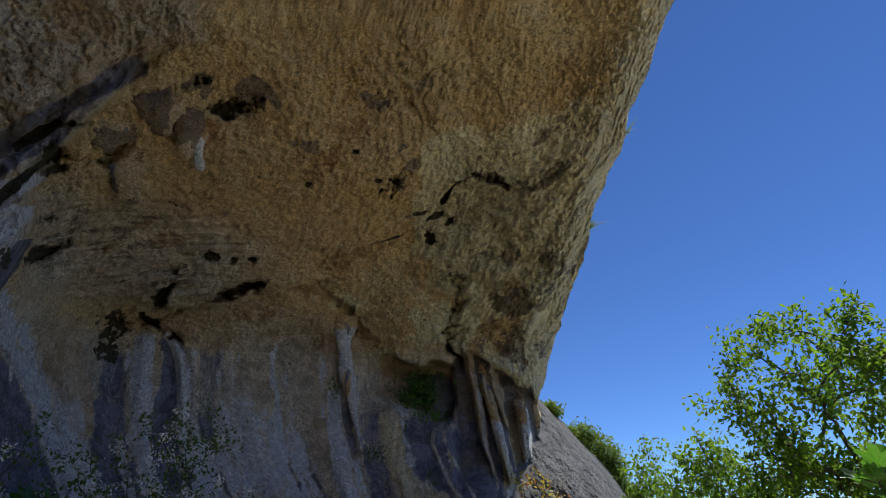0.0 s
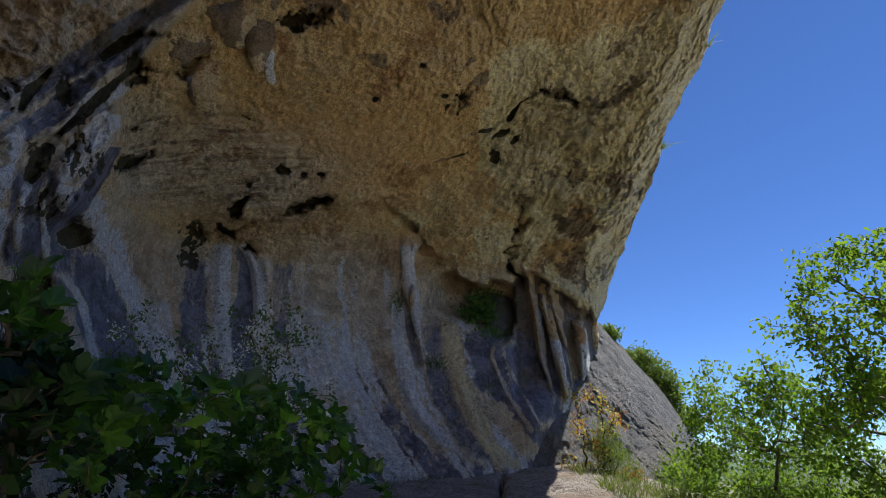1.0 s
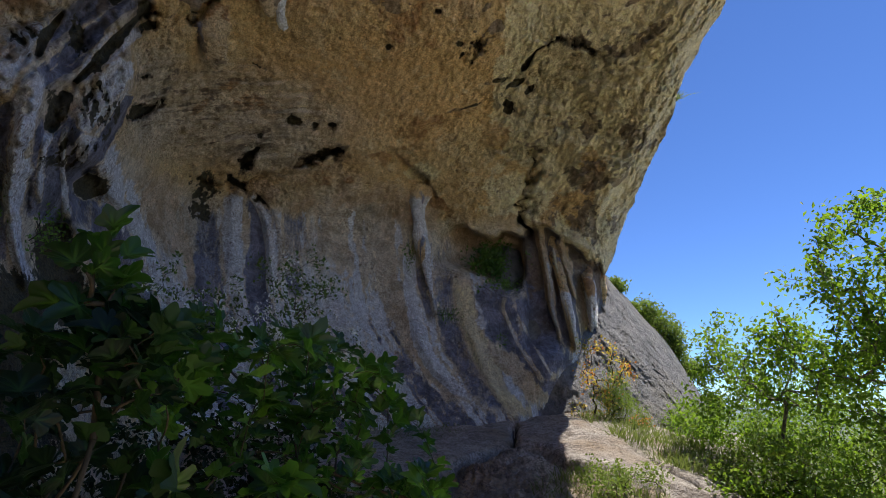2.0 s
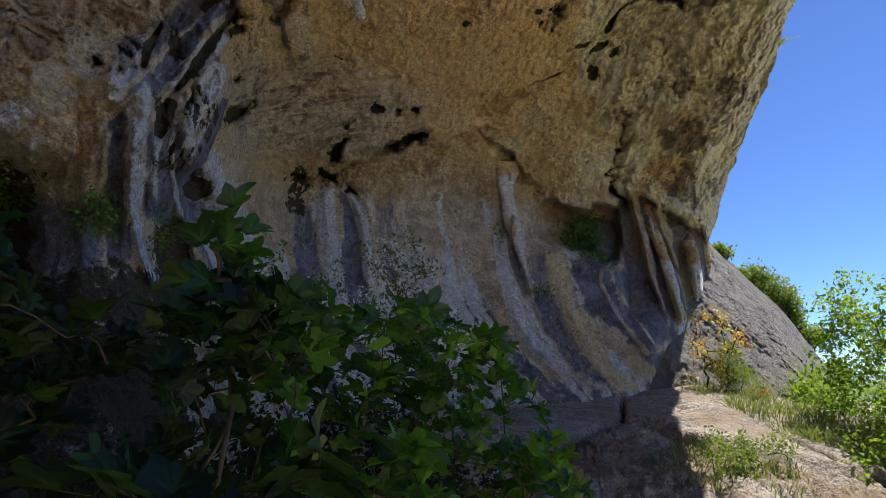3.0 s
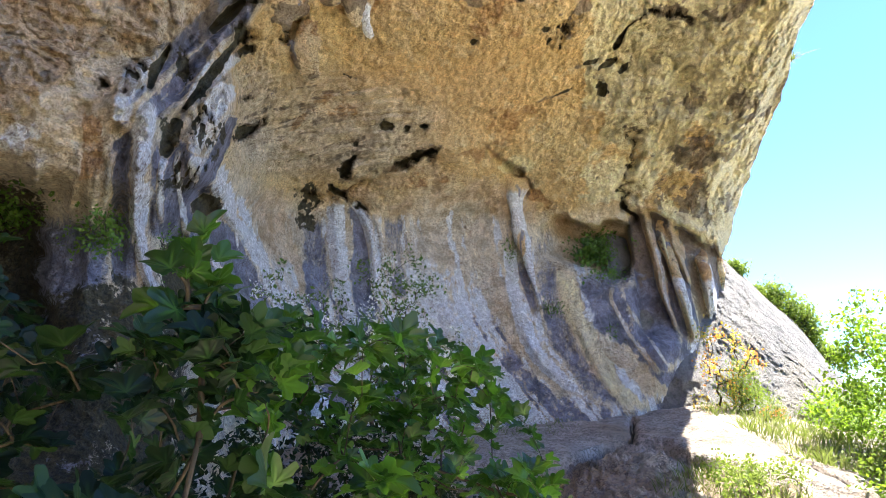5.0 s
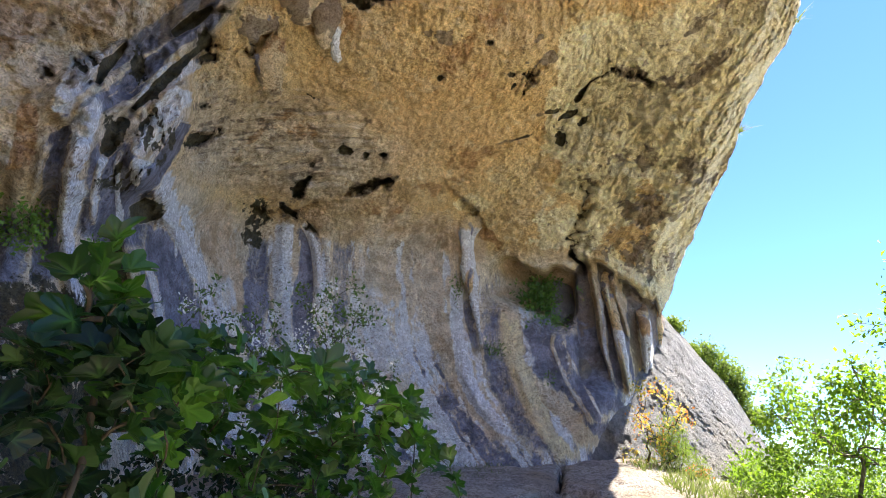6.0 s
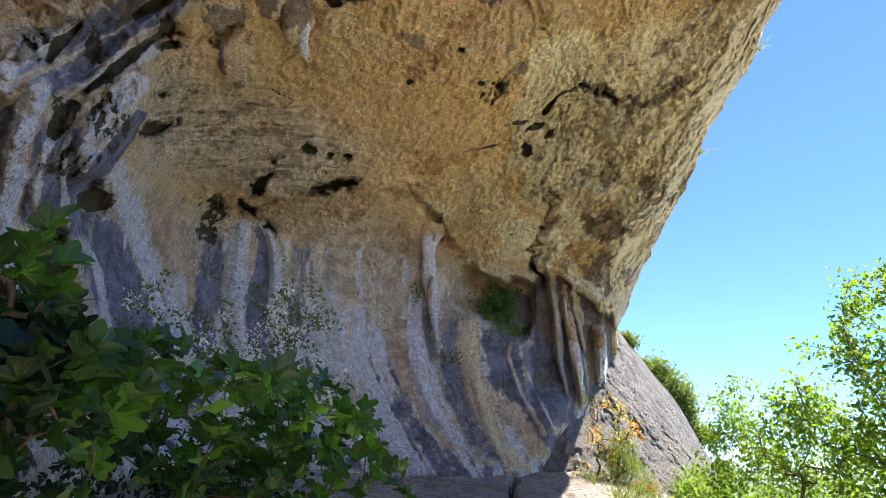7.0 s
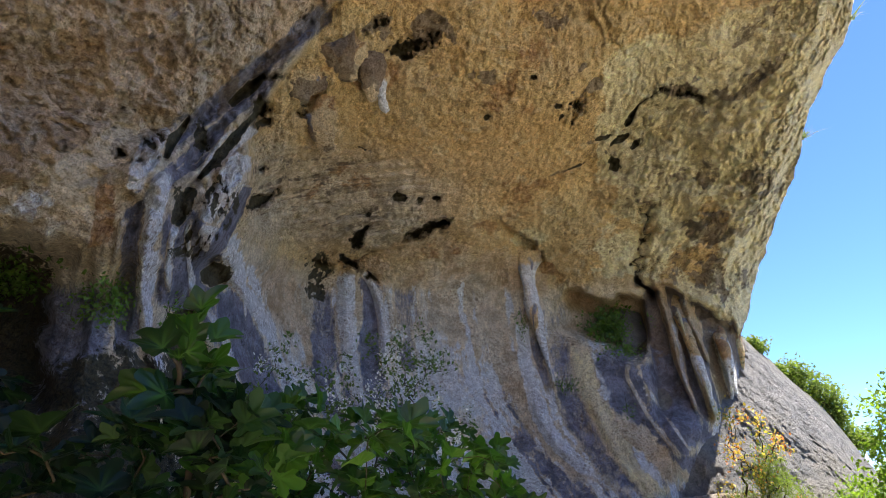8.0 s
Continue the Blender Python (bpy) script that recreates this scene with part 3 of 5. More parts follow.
    streak("white", .45, .3, .3, .12, (-24.6, 20), (-24.6, 17), (-24.8, 14))
    streak("rust", .7, .8, .7, .0, (-26.2, 24), (-26.0, 21), (-26.0, 18))
    streak("white", .8, 1.4, 1.3, .08, (-31.0, 22.6), (-31.2, 21.2), (-31.6, 20.0))

    # striped lower roof
    band = smooth(-16, -13, A) * (1 - smooth(0, 8, A)) * smooth(19.5, 22.5, E) * (1 - smooth(27.5, 31, E + wob * 1.5)) * (1 - left)
    lay = E - 0.22 * A + 0.012 * (A + 6) ** 2 + warp1 * .8
    stripe = g(ridged(np.stack([A.ravel() * 0.12, lay.ravel() * 1.0, 0 * A.ravel()], -1), 1.2, 3, 97))
    fine_st = g(ridged(np.stack([A.ravel() * 0.22, lay.ravel() * 2.7, 0 * A.ravel()], -1), 1.0, 3, 98))
    D = D + band * (stripe * 0.11 + fine_st * 0.12)
    put("grey", band * .75)
    # the stripes that lie deeper are also darker
    put("stain_shade", band * smooth(.1, .8, fine_st + stripe * .5) * .5)
    # the roof breaks off in a ragged lip above the wall
    lip_e = spline(A, (-12, -8.5, -5, -2.6, -.4, 1.8, 4.4, 7.4, 10.5, 13, 15.5, 18, 22), (19, 19.6, 19.8, 20.4, 21.2, 22.3, 23.4, 24.0, 23.2, 21.0, 18.6, 17.4, 17))
    d_lip = E - lip_e + N(2.2, 4, 161, .6) * 1.2 + fray * .7
    lip_line = smooth(.15, -.15, d_lip) * np.exp(np.minimum(d_lip, 0) / 1.8) * smooth(-10, -7, A) * (1 - smooth(15, 18, A)) * smooth(-.5, .1, N(.9, 2, 163))
    D = D + lip_line * .55
    d_lip = np.abs(d_lip)
    # a darker band runs just under the lip
    put("stain_shade", lip_line * smooth(.8, .2, d_lip) * .55)
    put("rust", (1 - smooth(15, 18, A)) * bell(d_lip, 1.3) * smooth(-.05, .35, N(1.3, 3, 165)) * .85 * smooth(-6, -2, A))
    put("pale", bell(A - 13.2, 2.2) * bell(E - 21.6, 1.1) * .8)
    # the near buttress: leaning blades, grooves between them, the band that bounds the near roof
    def seam(kind, w, depth, amount, *way):
        nonlocal D
        d, s, _ = trace(A + jit * .45 + fray * .25, E + jit * .35 + fray * .25, way)
        w = w * (.65 + .7 * np.sin(np.clip(s, 0, 1) * math.pi)) * (1 + wob * .5)
        m = smooth(1.2, .55, d / w + hard * .5) * smooth(0, .03, s) * (1 - smooth(.97, 1, s))
        D = D + np.exp(-(d / w) ** 2) * depth
        clear(m * .9, *tone)
        put(kind, m * amount)

    curtain = left * smooth(18, 22, E) * (1 - over_band) * smooth(-27, -23, A)
    lean = np.stack([((A + 20) * .77 - (E - 25) * .64).ravel() * .30, ((A + 20) * .64 + (E - 25) * .77).ravel() * .05, 0 * A.ravel()], -1)
    D = D - curtain * (np.tanh(g(fbm(lean * np.array([2.2, 2.6, 1]), 1.0, 4, 99, .6)) * 3.0) * .16 + g(fbm(lean * np.array([3.2, 4.0, 1]), 1.0, 3, 109, .6)) * .2)
    put("grey", curtain * .9)
    put("blue", curtain * smooth(.05, -.35, g(fbm(lean * np.array([2.2, 2.6, 1]), 1.0, 4, 99, .6))) * .75)
    m = smooth(1.6, .5, d_band / (.9 + .5 * wob)) * smooth(0.02, .12, s_band) * (1 - smooth(.5, .62, s_band))
    D = D + bell(d_band, 1.0) * .4 * smooth(0, .1, s_band) * (1 - smooth(.55, .7, s_band))
    put("blue", m * .62)
    put("stain_shade", m * smooth(-.2, .3, slow) * .6)
    seam("white", .8, -.38, .62, (-14.6, 30.6), (-16.6, 29.4), (-17.9, 27.6), (-18.9, 25.8))
    seam("white", 1.1, -.45, .62, (-15.3, 28.2), (-16.1, 26.4), (-17.2, 24.1), (-18.2, 21.8))
    seam("white", .7, -.30, .55, (-15.1, 25.6), (-15.7, 23.4), (-16.6, 20.8), (-17.0, 19.4))
    seam("white", .8, -.25, .8, (-18.4, 21.2), (-17.2, 20.6), (-17.6, 19.2))
    seam("white", 1.0, -.3, .6, (-22.2, 29.0), (-23.4, 27.4), (-24.2, 25.2), (-24.0, 23.6))
    # grooves: dark moss and blue, the shade of the gaps painted in
    seam("blue", .7, .25, .85, (-17.6, 30.2), (-19.4, 28.4), (-20.6, 26.4))
    seam("shade_moss", .42, .45, .9, (-15.0, 31.8), (-16.2, 29.9), (-17.2, 28.3), (-18.4, 26.6), (-19.4, 25.2))
    # dark blue painted for the blade's shaded right side
    seam("blue", .5, .35, .9, (-14.9, 25.4), (-15.8, 22.2), (-16.5, 20.4), (-17.4, 18.6))
    seam("shade_moss", .40, .5, .95, (-14.4, 35.2), (-16.0, 33.7), (-17.6, 32.0))
    seam("shade_moss", .35, .4, .9, (-20.9, 30.4), (-21.9, 28.4), (-22.2, 26.6))
    seam("shade_moss", .8, .35, .85, (-19.6, 24.6), (-20.2, 22.6), (-20.4, 21.2))
    seam("shade_moss", 1.0, .35, .85, (-17.4, 18.2), (-16.6, 17.4), (-16.2, 16.6))
    seam("shade_moss", 1.5, .55, .85, (-18.8, 14.2), (-18.4, 12.0), (-17.4, 9.0), (-16.4, 6.0))
    clings = left * smooth(.16, .36, N(2.0, 5, 107, .75) + fray * .6) * smooth(17, 20, E) * (1 - smooth(29, 32, E)) * smooth(-22, -20, A)
    D = D + clings * .07
    put("shade_moss", clings * .8)
    mottle = np.exp(-(((A + 7.6 + fray) / 1.3) ** 4) - (((E - 17.8) / 2.6) ** 4)) * smooth(-.1, .25, N(2.6, 5, 109, .75) + fray * .7)
    put("shade_moss", mottle * .85)
    D = D + mottle * .1

    # alcove behind the ivy
    low = spline(A, (12, 14, 16, 18.5, 21, 23.2, 26), (14, 13.2, 12.4, 11.4, 10.8, 11.4, 12)) + wob * .5
    high = spline(A, (12, 14, 16, 18.7, 21, 23.4, 26), (15.8, 16.2, 16.6, 15.9, 15.6, 15.2, 15)) + wob * 1.4
    a1 = smooth(-.1, .9, E - low) * smooth(-.1, .6, high - E) * smooth(13.6, 18.5, A) * (1 - smooth(22.8, 23.6, A))
    D = D + a1 * 1.15
    clear(a1 * .8, "white", "blue", "pale")
    put("grey", a1 * .7)
    put("brown", a1 * .8)
    a2 = np.exp(-(((A - 22.2 + wob * .5) / 1.0) ** 4) - (((E - 12.2) / 1.9) ** 4))
    D = D + a2 * 1.0
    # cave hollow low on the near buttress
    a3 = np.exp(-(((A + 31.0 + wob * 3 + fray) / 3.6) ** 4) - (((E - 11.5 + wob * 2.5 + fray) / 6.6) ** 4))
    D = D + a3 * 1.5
    # moss and painted inner shade darken both hollows
    put("shade_moss", np.maximum(a2, a3) * .9)
    # low left wall: mossy rock, and shade put into the same tone
    put("shade_moss", (1 - smooth(-19, -15, A + wob * 2)) * (1 - smooth(8, 13, E + wob * 3)) * (.55 + .4 * smooth(-.3, .2, slow)))
    # pits: some moss, and their inner shade painted in the same tone
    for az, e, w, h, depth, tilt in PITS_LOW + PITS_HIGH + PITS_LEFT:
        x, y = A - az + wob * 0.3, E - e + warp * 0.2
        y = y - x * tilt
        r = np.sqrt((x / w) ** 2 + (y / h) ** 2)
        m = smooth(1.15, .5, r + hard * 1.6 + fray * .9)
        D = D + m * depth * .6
        put("stain_shade", smooth(1.9, .9, r + fray * 1.6) * .5)
        put("shade_moss", m * (.62 + .35 * smooth(-.2, .2, wob)))
    # cracks across the roof and down the blocky nose
    # the moss tone paints the shade inside the cracks
    thick = smooth(-.35, .45, N(1.6, 3, 143))
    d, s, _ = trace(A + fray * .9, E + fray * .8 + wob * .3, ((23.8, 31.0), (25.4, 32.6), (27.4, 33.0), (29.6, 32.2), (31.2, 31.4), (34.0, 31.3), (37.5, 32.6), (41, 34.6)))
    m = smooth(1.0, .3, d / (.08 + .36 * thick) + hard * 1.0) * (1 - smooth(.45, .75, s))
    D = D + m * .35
    put("shade_moss", m * 0.8)
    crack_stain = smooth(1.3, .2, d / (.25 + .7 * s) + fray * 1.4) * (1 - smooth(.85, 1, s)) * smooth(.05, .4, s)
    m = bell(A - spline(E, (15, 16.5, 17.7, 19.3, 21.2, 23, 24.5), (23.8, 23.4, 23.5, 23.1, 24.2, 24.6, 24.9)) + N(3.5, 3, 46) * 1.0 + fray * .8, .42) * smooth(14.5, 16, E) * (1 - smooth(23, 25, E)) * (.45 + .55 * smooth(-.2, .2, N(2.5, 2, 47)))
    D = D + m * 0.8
    put("shade_moss", m)
    # hanging ribs under the nose
    rib_top = spline(A, (22, 23.5, 25, 27, 29, 31, 34), (14.5, 15.8, 16.2, 14.6, 13.2, 11.8, 10.5)) + wob * 1.4
    ribs = smooth(22.8, 23.8, A) * smooth(3.5, 6.5, E) * (1 - smooth(-.7, .7, E - rib_top))
    clear(ribs * .9, "white", "pale", "brown", "rust")
    # shade in the gaps behind the ribs, painted dark blue and brown
    put("blue", ribs * .85)
    put("stain_shade", ribs * smooth(7, 12, E + wob * 2) * .95)
    D = D + ribs * .55
    streak("brown", .9, .55, .25, .42, (24.6, 16.8), (25.3, 12.6), (25.6, 9.2), (26.0, 7.6))
    streak("white", .6, .2, .25, .3, (25.4, 13.8), (25.9, 10.6), (26.0, 7.8), (26.6, 5.4))
    streak("pale", .9, .40, .40, .5, (25.8, 14.6), (26.7, 11.2), (27.3, 8.2), (28.0, 4.8))
    streak("brown", .9, .55, .3, .42, (26.6, 15.0), (27.4, 12.0), (28.0, 9.6))
    # painted dark gap between two ribs
    streak("stain_shade", .9, .45, .35, -.1, (28.4, 12.0), (28.5, 9.0), (28.8, 5.5))
    streak("white", .85, .40, .45, .5, (29.2, 11.4), (29.4, 8.9), (29.8, 5.0))
    streak("pale", .6, .25, .3, .25, (30.5, 11.4), (30.6, 8.9), (30.7, 5.6))
    # stains and weathered patches
    ragged = N(2.2, 4, 211, .6)
    put("stain_shade", smooth(.30, .42, N(1.1, 5, 213, .7)) * .3 * roof * (1 - left) * smooth(16, 26, A))
    for az, e, w, h, tilt in STAINS_NOSE + STAINS_ROOF:
        x = A - az + wob * 0.7
        y = E - e - x * tilt + wob * 0.3
        put("stain_shade", smooth(1.15, .8, np.sqrt((x / w) ** 2 + (y / h) ** 2) + ragged * 3.0 + fray * 2.2) * 0.7)
    put("stain_shade", crack_stain * .8)
    put("rust", bell(A + 4, 5.5) * bell(E - 36.5, 1.9) * 0.9 * smooth(-.2, .2, N(1.2, 3, 201)))
    put("rust", smooth(.2, .5, N(.9, 4, 207, .6)) * roof * (1 - left) * (1 - near_roof) * (1 - smooth(15, 20, A)) * .5)
    put("grey", np.maximum(on_wall * .75, 1 - smooth(-2.5, 3.5, E - top - N(0.9, 4, 79, .6) * 4)) * .95)
    put("grey", near_roof * .95)
    # brown and dark mottling brings the near roof's tone down
    put("brown", near_roof * (.35 + .5 * smooth(-.2, .3, slow)))
    put("stain_shade", near_roof * smooth(.1, .5, slow + fray * .6) * .5)
    put("grey", left * .7 * (1 - over_band))
    put("grey", smooth(0.93, 1.0, U) * 0.9)
    # nose of paler stone, with bounced light put into its colour
    put("pale", smooth(17, 25, A + wob * 3) * (1 - smooth(34, 42, E)) * roof * smooth(-.75, -.1, N(.7, 3, 221)))
    put("pale", smooth(0.9, 0.98, U) * .6)
    tone["grey"] = np.clip(tone["grey"] + N(0.8, 3, 203) * 0.3, 0, 1) * (1 - .8 * tone["pale"])
    tone["stain_shade"] = tone["stain_shade"] * (1 - .25 * tone["pale"])
    tone["warm"] = np.clip(calm * 1.1 + N(.6, 3, 231) * .35, 0, .85) * roof
    tone["coarse"] = np.clip(1 - calm * .5 - on_wall * .2 + N(1.0, 3, 233) * .3, .12, 1)
    P = polar(A, E, D)
    # behind the rim the face runs back into the hill
    edge = P[:, -1]
    wraps = []
    back = np.array([-0.28, 0.96, 0.0])
    for reach in (0.25, 0.7, 1.4, 2.6, 5, 9, 16, 24):
        wraps.append(edge + back * reach + np.array([0.05, -0.02, 0]) * math.sin(min(reach, 2) * 1.5))
    flank = np.stack(wraps, 1)
    P = np.concatenate([P, flank], 1)
    # over the top and down behind
    crest = P[-1]
    flatdir = np.array([-0.1, 0.99, 0.0])
    rows = []
    # unseen roof lip over the left half, added to cut sky light
    near = (1 - smooth(-20, 35, np.pad(A[-1], (0, flank.shape[1]), mode='edge')))[:, None]
    for out, up in ((-2.6, 0.7), (-4.5, 2.0), (-4.0, 4.6), (4, 5.5), (14, 7), (24, 3), (27, -16)):
        rows.append(crest + flatdir * (out if out > 0 else out * near) + np.array([0, 0, up]))
    P = np.concatenate([P, np.stack(rows)], 0)

    def pad(v):
        return np.pad(v, ((0, len(rows)), (0, flank.shape[1])), mode="edge")
    global CLIFF_OB, CLIFF_EL, CLIFF_AZ, CLIFF_P
    CLIFF_EL, CLIFF_AZ, CLIFF_P = el, A, P[: len(el), : A.shape[1]]
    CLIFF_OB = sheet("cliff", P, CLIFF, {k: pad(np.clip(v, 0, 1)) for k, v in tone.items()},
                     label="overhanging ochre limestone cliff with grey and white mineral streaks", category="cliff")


RIDGE_AZ, RIDGE_EL = (20, 26, 30.6, 32, 33.6, 35.8, 37.4, 38.4, 39.4, 41, 44), (17, 14, 11.6, 10, 7.9, 5.1, 2.0, 0.0, -2.2, -6, -14)


def build_slope():
    """The rounded rock shoulder beyond the end of the shelter."""
    az, k = np.arange(21, 44, 0.06), np.linspace(0, 1.35, 260)
    A, K = np.meshgrid(az, k)
    top = spline(A, RIDGE_AZ, RIDGE_EL)
    low = -7.0
    kk = np.clip(K, 0, 1)
    E = low + (top - low) * np.sin(kk * math.pi / 2) ** 0.95
    d = 11.6 + 5.2 * kk ** 1.6 + (A - 30) * 0.10
    beyond = np.clip(K - 1, 0, 1)
    E = E - beyond * 14
    d = d + beyond * 14
    P = polar(A, E, d)
    p = P.reshape(-1, 3)
    sh = A.shape
    g = lambda v: v.reshape(sh)
    dipped = np.stack([p[:, 0] * 0.9 + p[:, 2] * 0.55, p[:, 1] * 0.25, p[:, 2] * 0.8 - p[:, 0] * 0.5], -1)
    n = g(fbm(p, 0.45, 3, 301)) * 0.45 + g(ridged(dipped, 1.3, 5, 303)) * 0.17 + g(fbm(p, 3.2, 5, 305, .65)) * 0.13 + g(ridged(p, 7, 2, 306)) * 0.02
    P = polar(A, E, d + n * (1 - 0.6 * smooth(0.85, 1.0, K)))
    sheet("rock_shoulder", P, SLOPE, label="rounded grey limestone shoulder in raking sunlight", category="rock slope")


build_ground()
build_platform()
build_cliff()
build_slope()


# ---------- parts and plants ----------
def mesh_from(name, verts, faces, mat, smooth_faces=True, attrs=None):
    me = bpy.data.meshes.new(name)
    me.from_pydata([tuple(v) for v in verts], [], [tuple(f) for f in faces])
    me.update()
    if smooth_faces:
        me.polygons.foreach_set("use_smooth", np.ones(len(me.polygons), dtype=bool))
    for key, values in (attrs or {}).items():
        a = me.attributes.new(key, "FLOAT", "POINT")
        a.data.foreach_set("value", np.asarray(values, dtype=np.float32))
    me.materials.append(mat)
    return me


def part(name, me, parent, label="", kind=""):
    ob = new(name, me)
    ob.parent = parent
    return tagged(ob, label, kind=kind)


def thing(name, label, category, group="", kind=""):
    return tagged(new(name), label, category, group, kind)


def leaf_material(name, dark, light, through_colour, gloss=0.45, shine=0.35, share=0.45, veined=False):
    n = Nodes(name, gloss)
    n.bsdf.inputs["Specular IOR Level"].default_value = shine
    pick = n.maths("MULTIPLY", n.random(), n.random()) if veined else n.maths("ADD", n.maths("MULTIPLY", n.island(), 0.6), n.maths("MULTIPLY", n.random(), 0.4))
    blotch = n.noise(14, 3)
    c = n.mix(n.ramp(pick, 0.1, 0.9), dark, light)
    c = n.mix(n.ramp(blotch, 0.4, 0.7, 0, 0.3), c, n.mix(1.0, c, (0.6, 0.65, 0.5), "MULTIPLY"))
    if veined:
        c = n.mix(n.ramp(n.attr("vein"), 0.45, 1.0, 0, 0.5), c, tuple(v * 2.0 for v in light))
    n.put(c, n.bsdf.inputs["Base Color"])
    tr = n.tree.nodes.new("ShaderNodeBsdfTranslucent")
    n.put(n.mix(n.ramp(pick, 0.1, 0.9), through_colour, tuple(v * 1.35 for v in through_colour)), tr.inputs["Color"])
    mx = n.tree.nodes.new("ShaderNodeMixShader")
    mx.inputs[0].default_value = share
    n.tree.links.new(n.bsdf.outputs[0], mx.inputs[1])
    n.tree.links.new(tr.outputs[0], mx.inputs[2])
    n.tree.links.new(mx.outputs[0], n.tree.nodes["Material Output"].inputs["Surface"])
    return n.mat


def bark_material(name, a, b):
    n = Nodes(name, 0.85)
    g = n.noise(30, 5, 0.6, stretch=(1, 1, 0.3))
    n.bump(g, 0.01, 0.8)
    return n.colour(n.mix(n.ramp(g, 0.35, 0.65), a, b))


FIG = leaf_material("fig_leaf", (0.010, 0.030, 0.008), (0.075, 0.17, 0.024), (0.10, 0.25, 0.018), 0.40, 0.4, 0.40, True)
# shade copy of the fig leaf, darkened for the bushes by the buttress
FIG_SHADED = leaf_material("shaded_fig_leaf", (0.005, 0.014, 0.006), (0.025, 0.06, 0.014), (0.03, 0.085, 0.012), 0.5, 0.25, 0.25, True)
OAK = leaf_material("tree_leaf", (0.045, 0.105, 0.015), (0.13, 0.205, 0.026), (0.22, 0.35, 0.022), 0.5, 0.3, 0.5)
SCRUB = leaf_material("shrub_leaf", (0.09, 0.14, 0.025), (0.21, 0.26, 0.055), (0.22, 0.31, 0.04), 0.55, 0.3)
THORN = leaf_material("hawthorn_leaf", (0.045, 0.085, 0.02), (0.12, 0.18, 0.045), (0.14, 0.22, 0.03), 0.5)
IVY = leaf_material("ivy_leaf", (0.05, 0.11, 0.02), (0.15, 0.26, 0.05), (0.16, 0.30, 0.03), 0.4)
# near-black bush leaf: the deep shade is in the colour
SHADE = leaf_material("shade_toned_bush_leaf", (0.006, 0.013, 0.005), (0.020, 0.036, 0.010), (0.025, 0.05, 0.008), 0.5)
YELLOW = leaf_material("yellow_leaf", (0.45, 0.34, 0.05), (0.66, 0.52, 0.12), (0.6, 0.45, 0.07), 0.5)
ORANGE = leaf_material("orange_leaf", (0.50, 0.18, 0.05), (0.62, 0.34, 0.12), (0.6, 0.22, 0.05), 0.5)
GRASS = leaf_material("grass_blade", (0.09, 0.125, 0.03), (0.22, 0.23, 0.08), (0.18, 0.23, 0.045), 0.6)
BLOSSOM = leaf_material("white_blossom", (0.84, 0.83, 0.80), (0.9, 0.89, 0.87), (0.7, 0.7, 0.65), 0.6, 0.2, 0.2)
BARK = bark_material("grey_bark", (0.09, 0.075, 0.06), (0.20, 0.17, 0.14))
TWIG = bark_material("green_brown_twig", (0.035, 0.028, 0.017), (0.085, 0.064, 0.038))


def tubes(paths, sides=5):
    """Tapered round stems along (points, radii) paths, as one list of vertices and faces."""
    V, F = [], []
    for pts, rad in paths:
        pts = np.asarray(pts, float)
        d = np.gradient(pts, axis=0)
        d /= np.maximum(np.linalg.norm(d, axis=1, keepdims=True), 1e-6)
        ref = np.array([0.3, 0.2, 0.93]) if abs(d[0][2]) < 0.9 else np.array([1.0, 0, 0])
        s = np.cross(d, ref)
        s /= np.maximum(np.linalg.norm(s, axis=1, keepdims=True), 1e-6)
        t = np.cross(d, s)
        base = len(V)
        for i in range(len(pts)):
            for k in range(sides):
                a = 2 * math.pi * k / sides
                V.append(pts[i] + rad[i] * (math.cos(a) * s[i] + math.sin(a) * t[i]))
        for i in range(len(pts) - 1):
            for k in range(sides):
                a, b = base + i * sides + k, base + i * sides + (k + 1) % sides
                F.append((a, b, b + sides, a + sides))
        F.append(tuple(base + (len(pts) - 1) * sides + k for k in range(sides)))
    return V, F


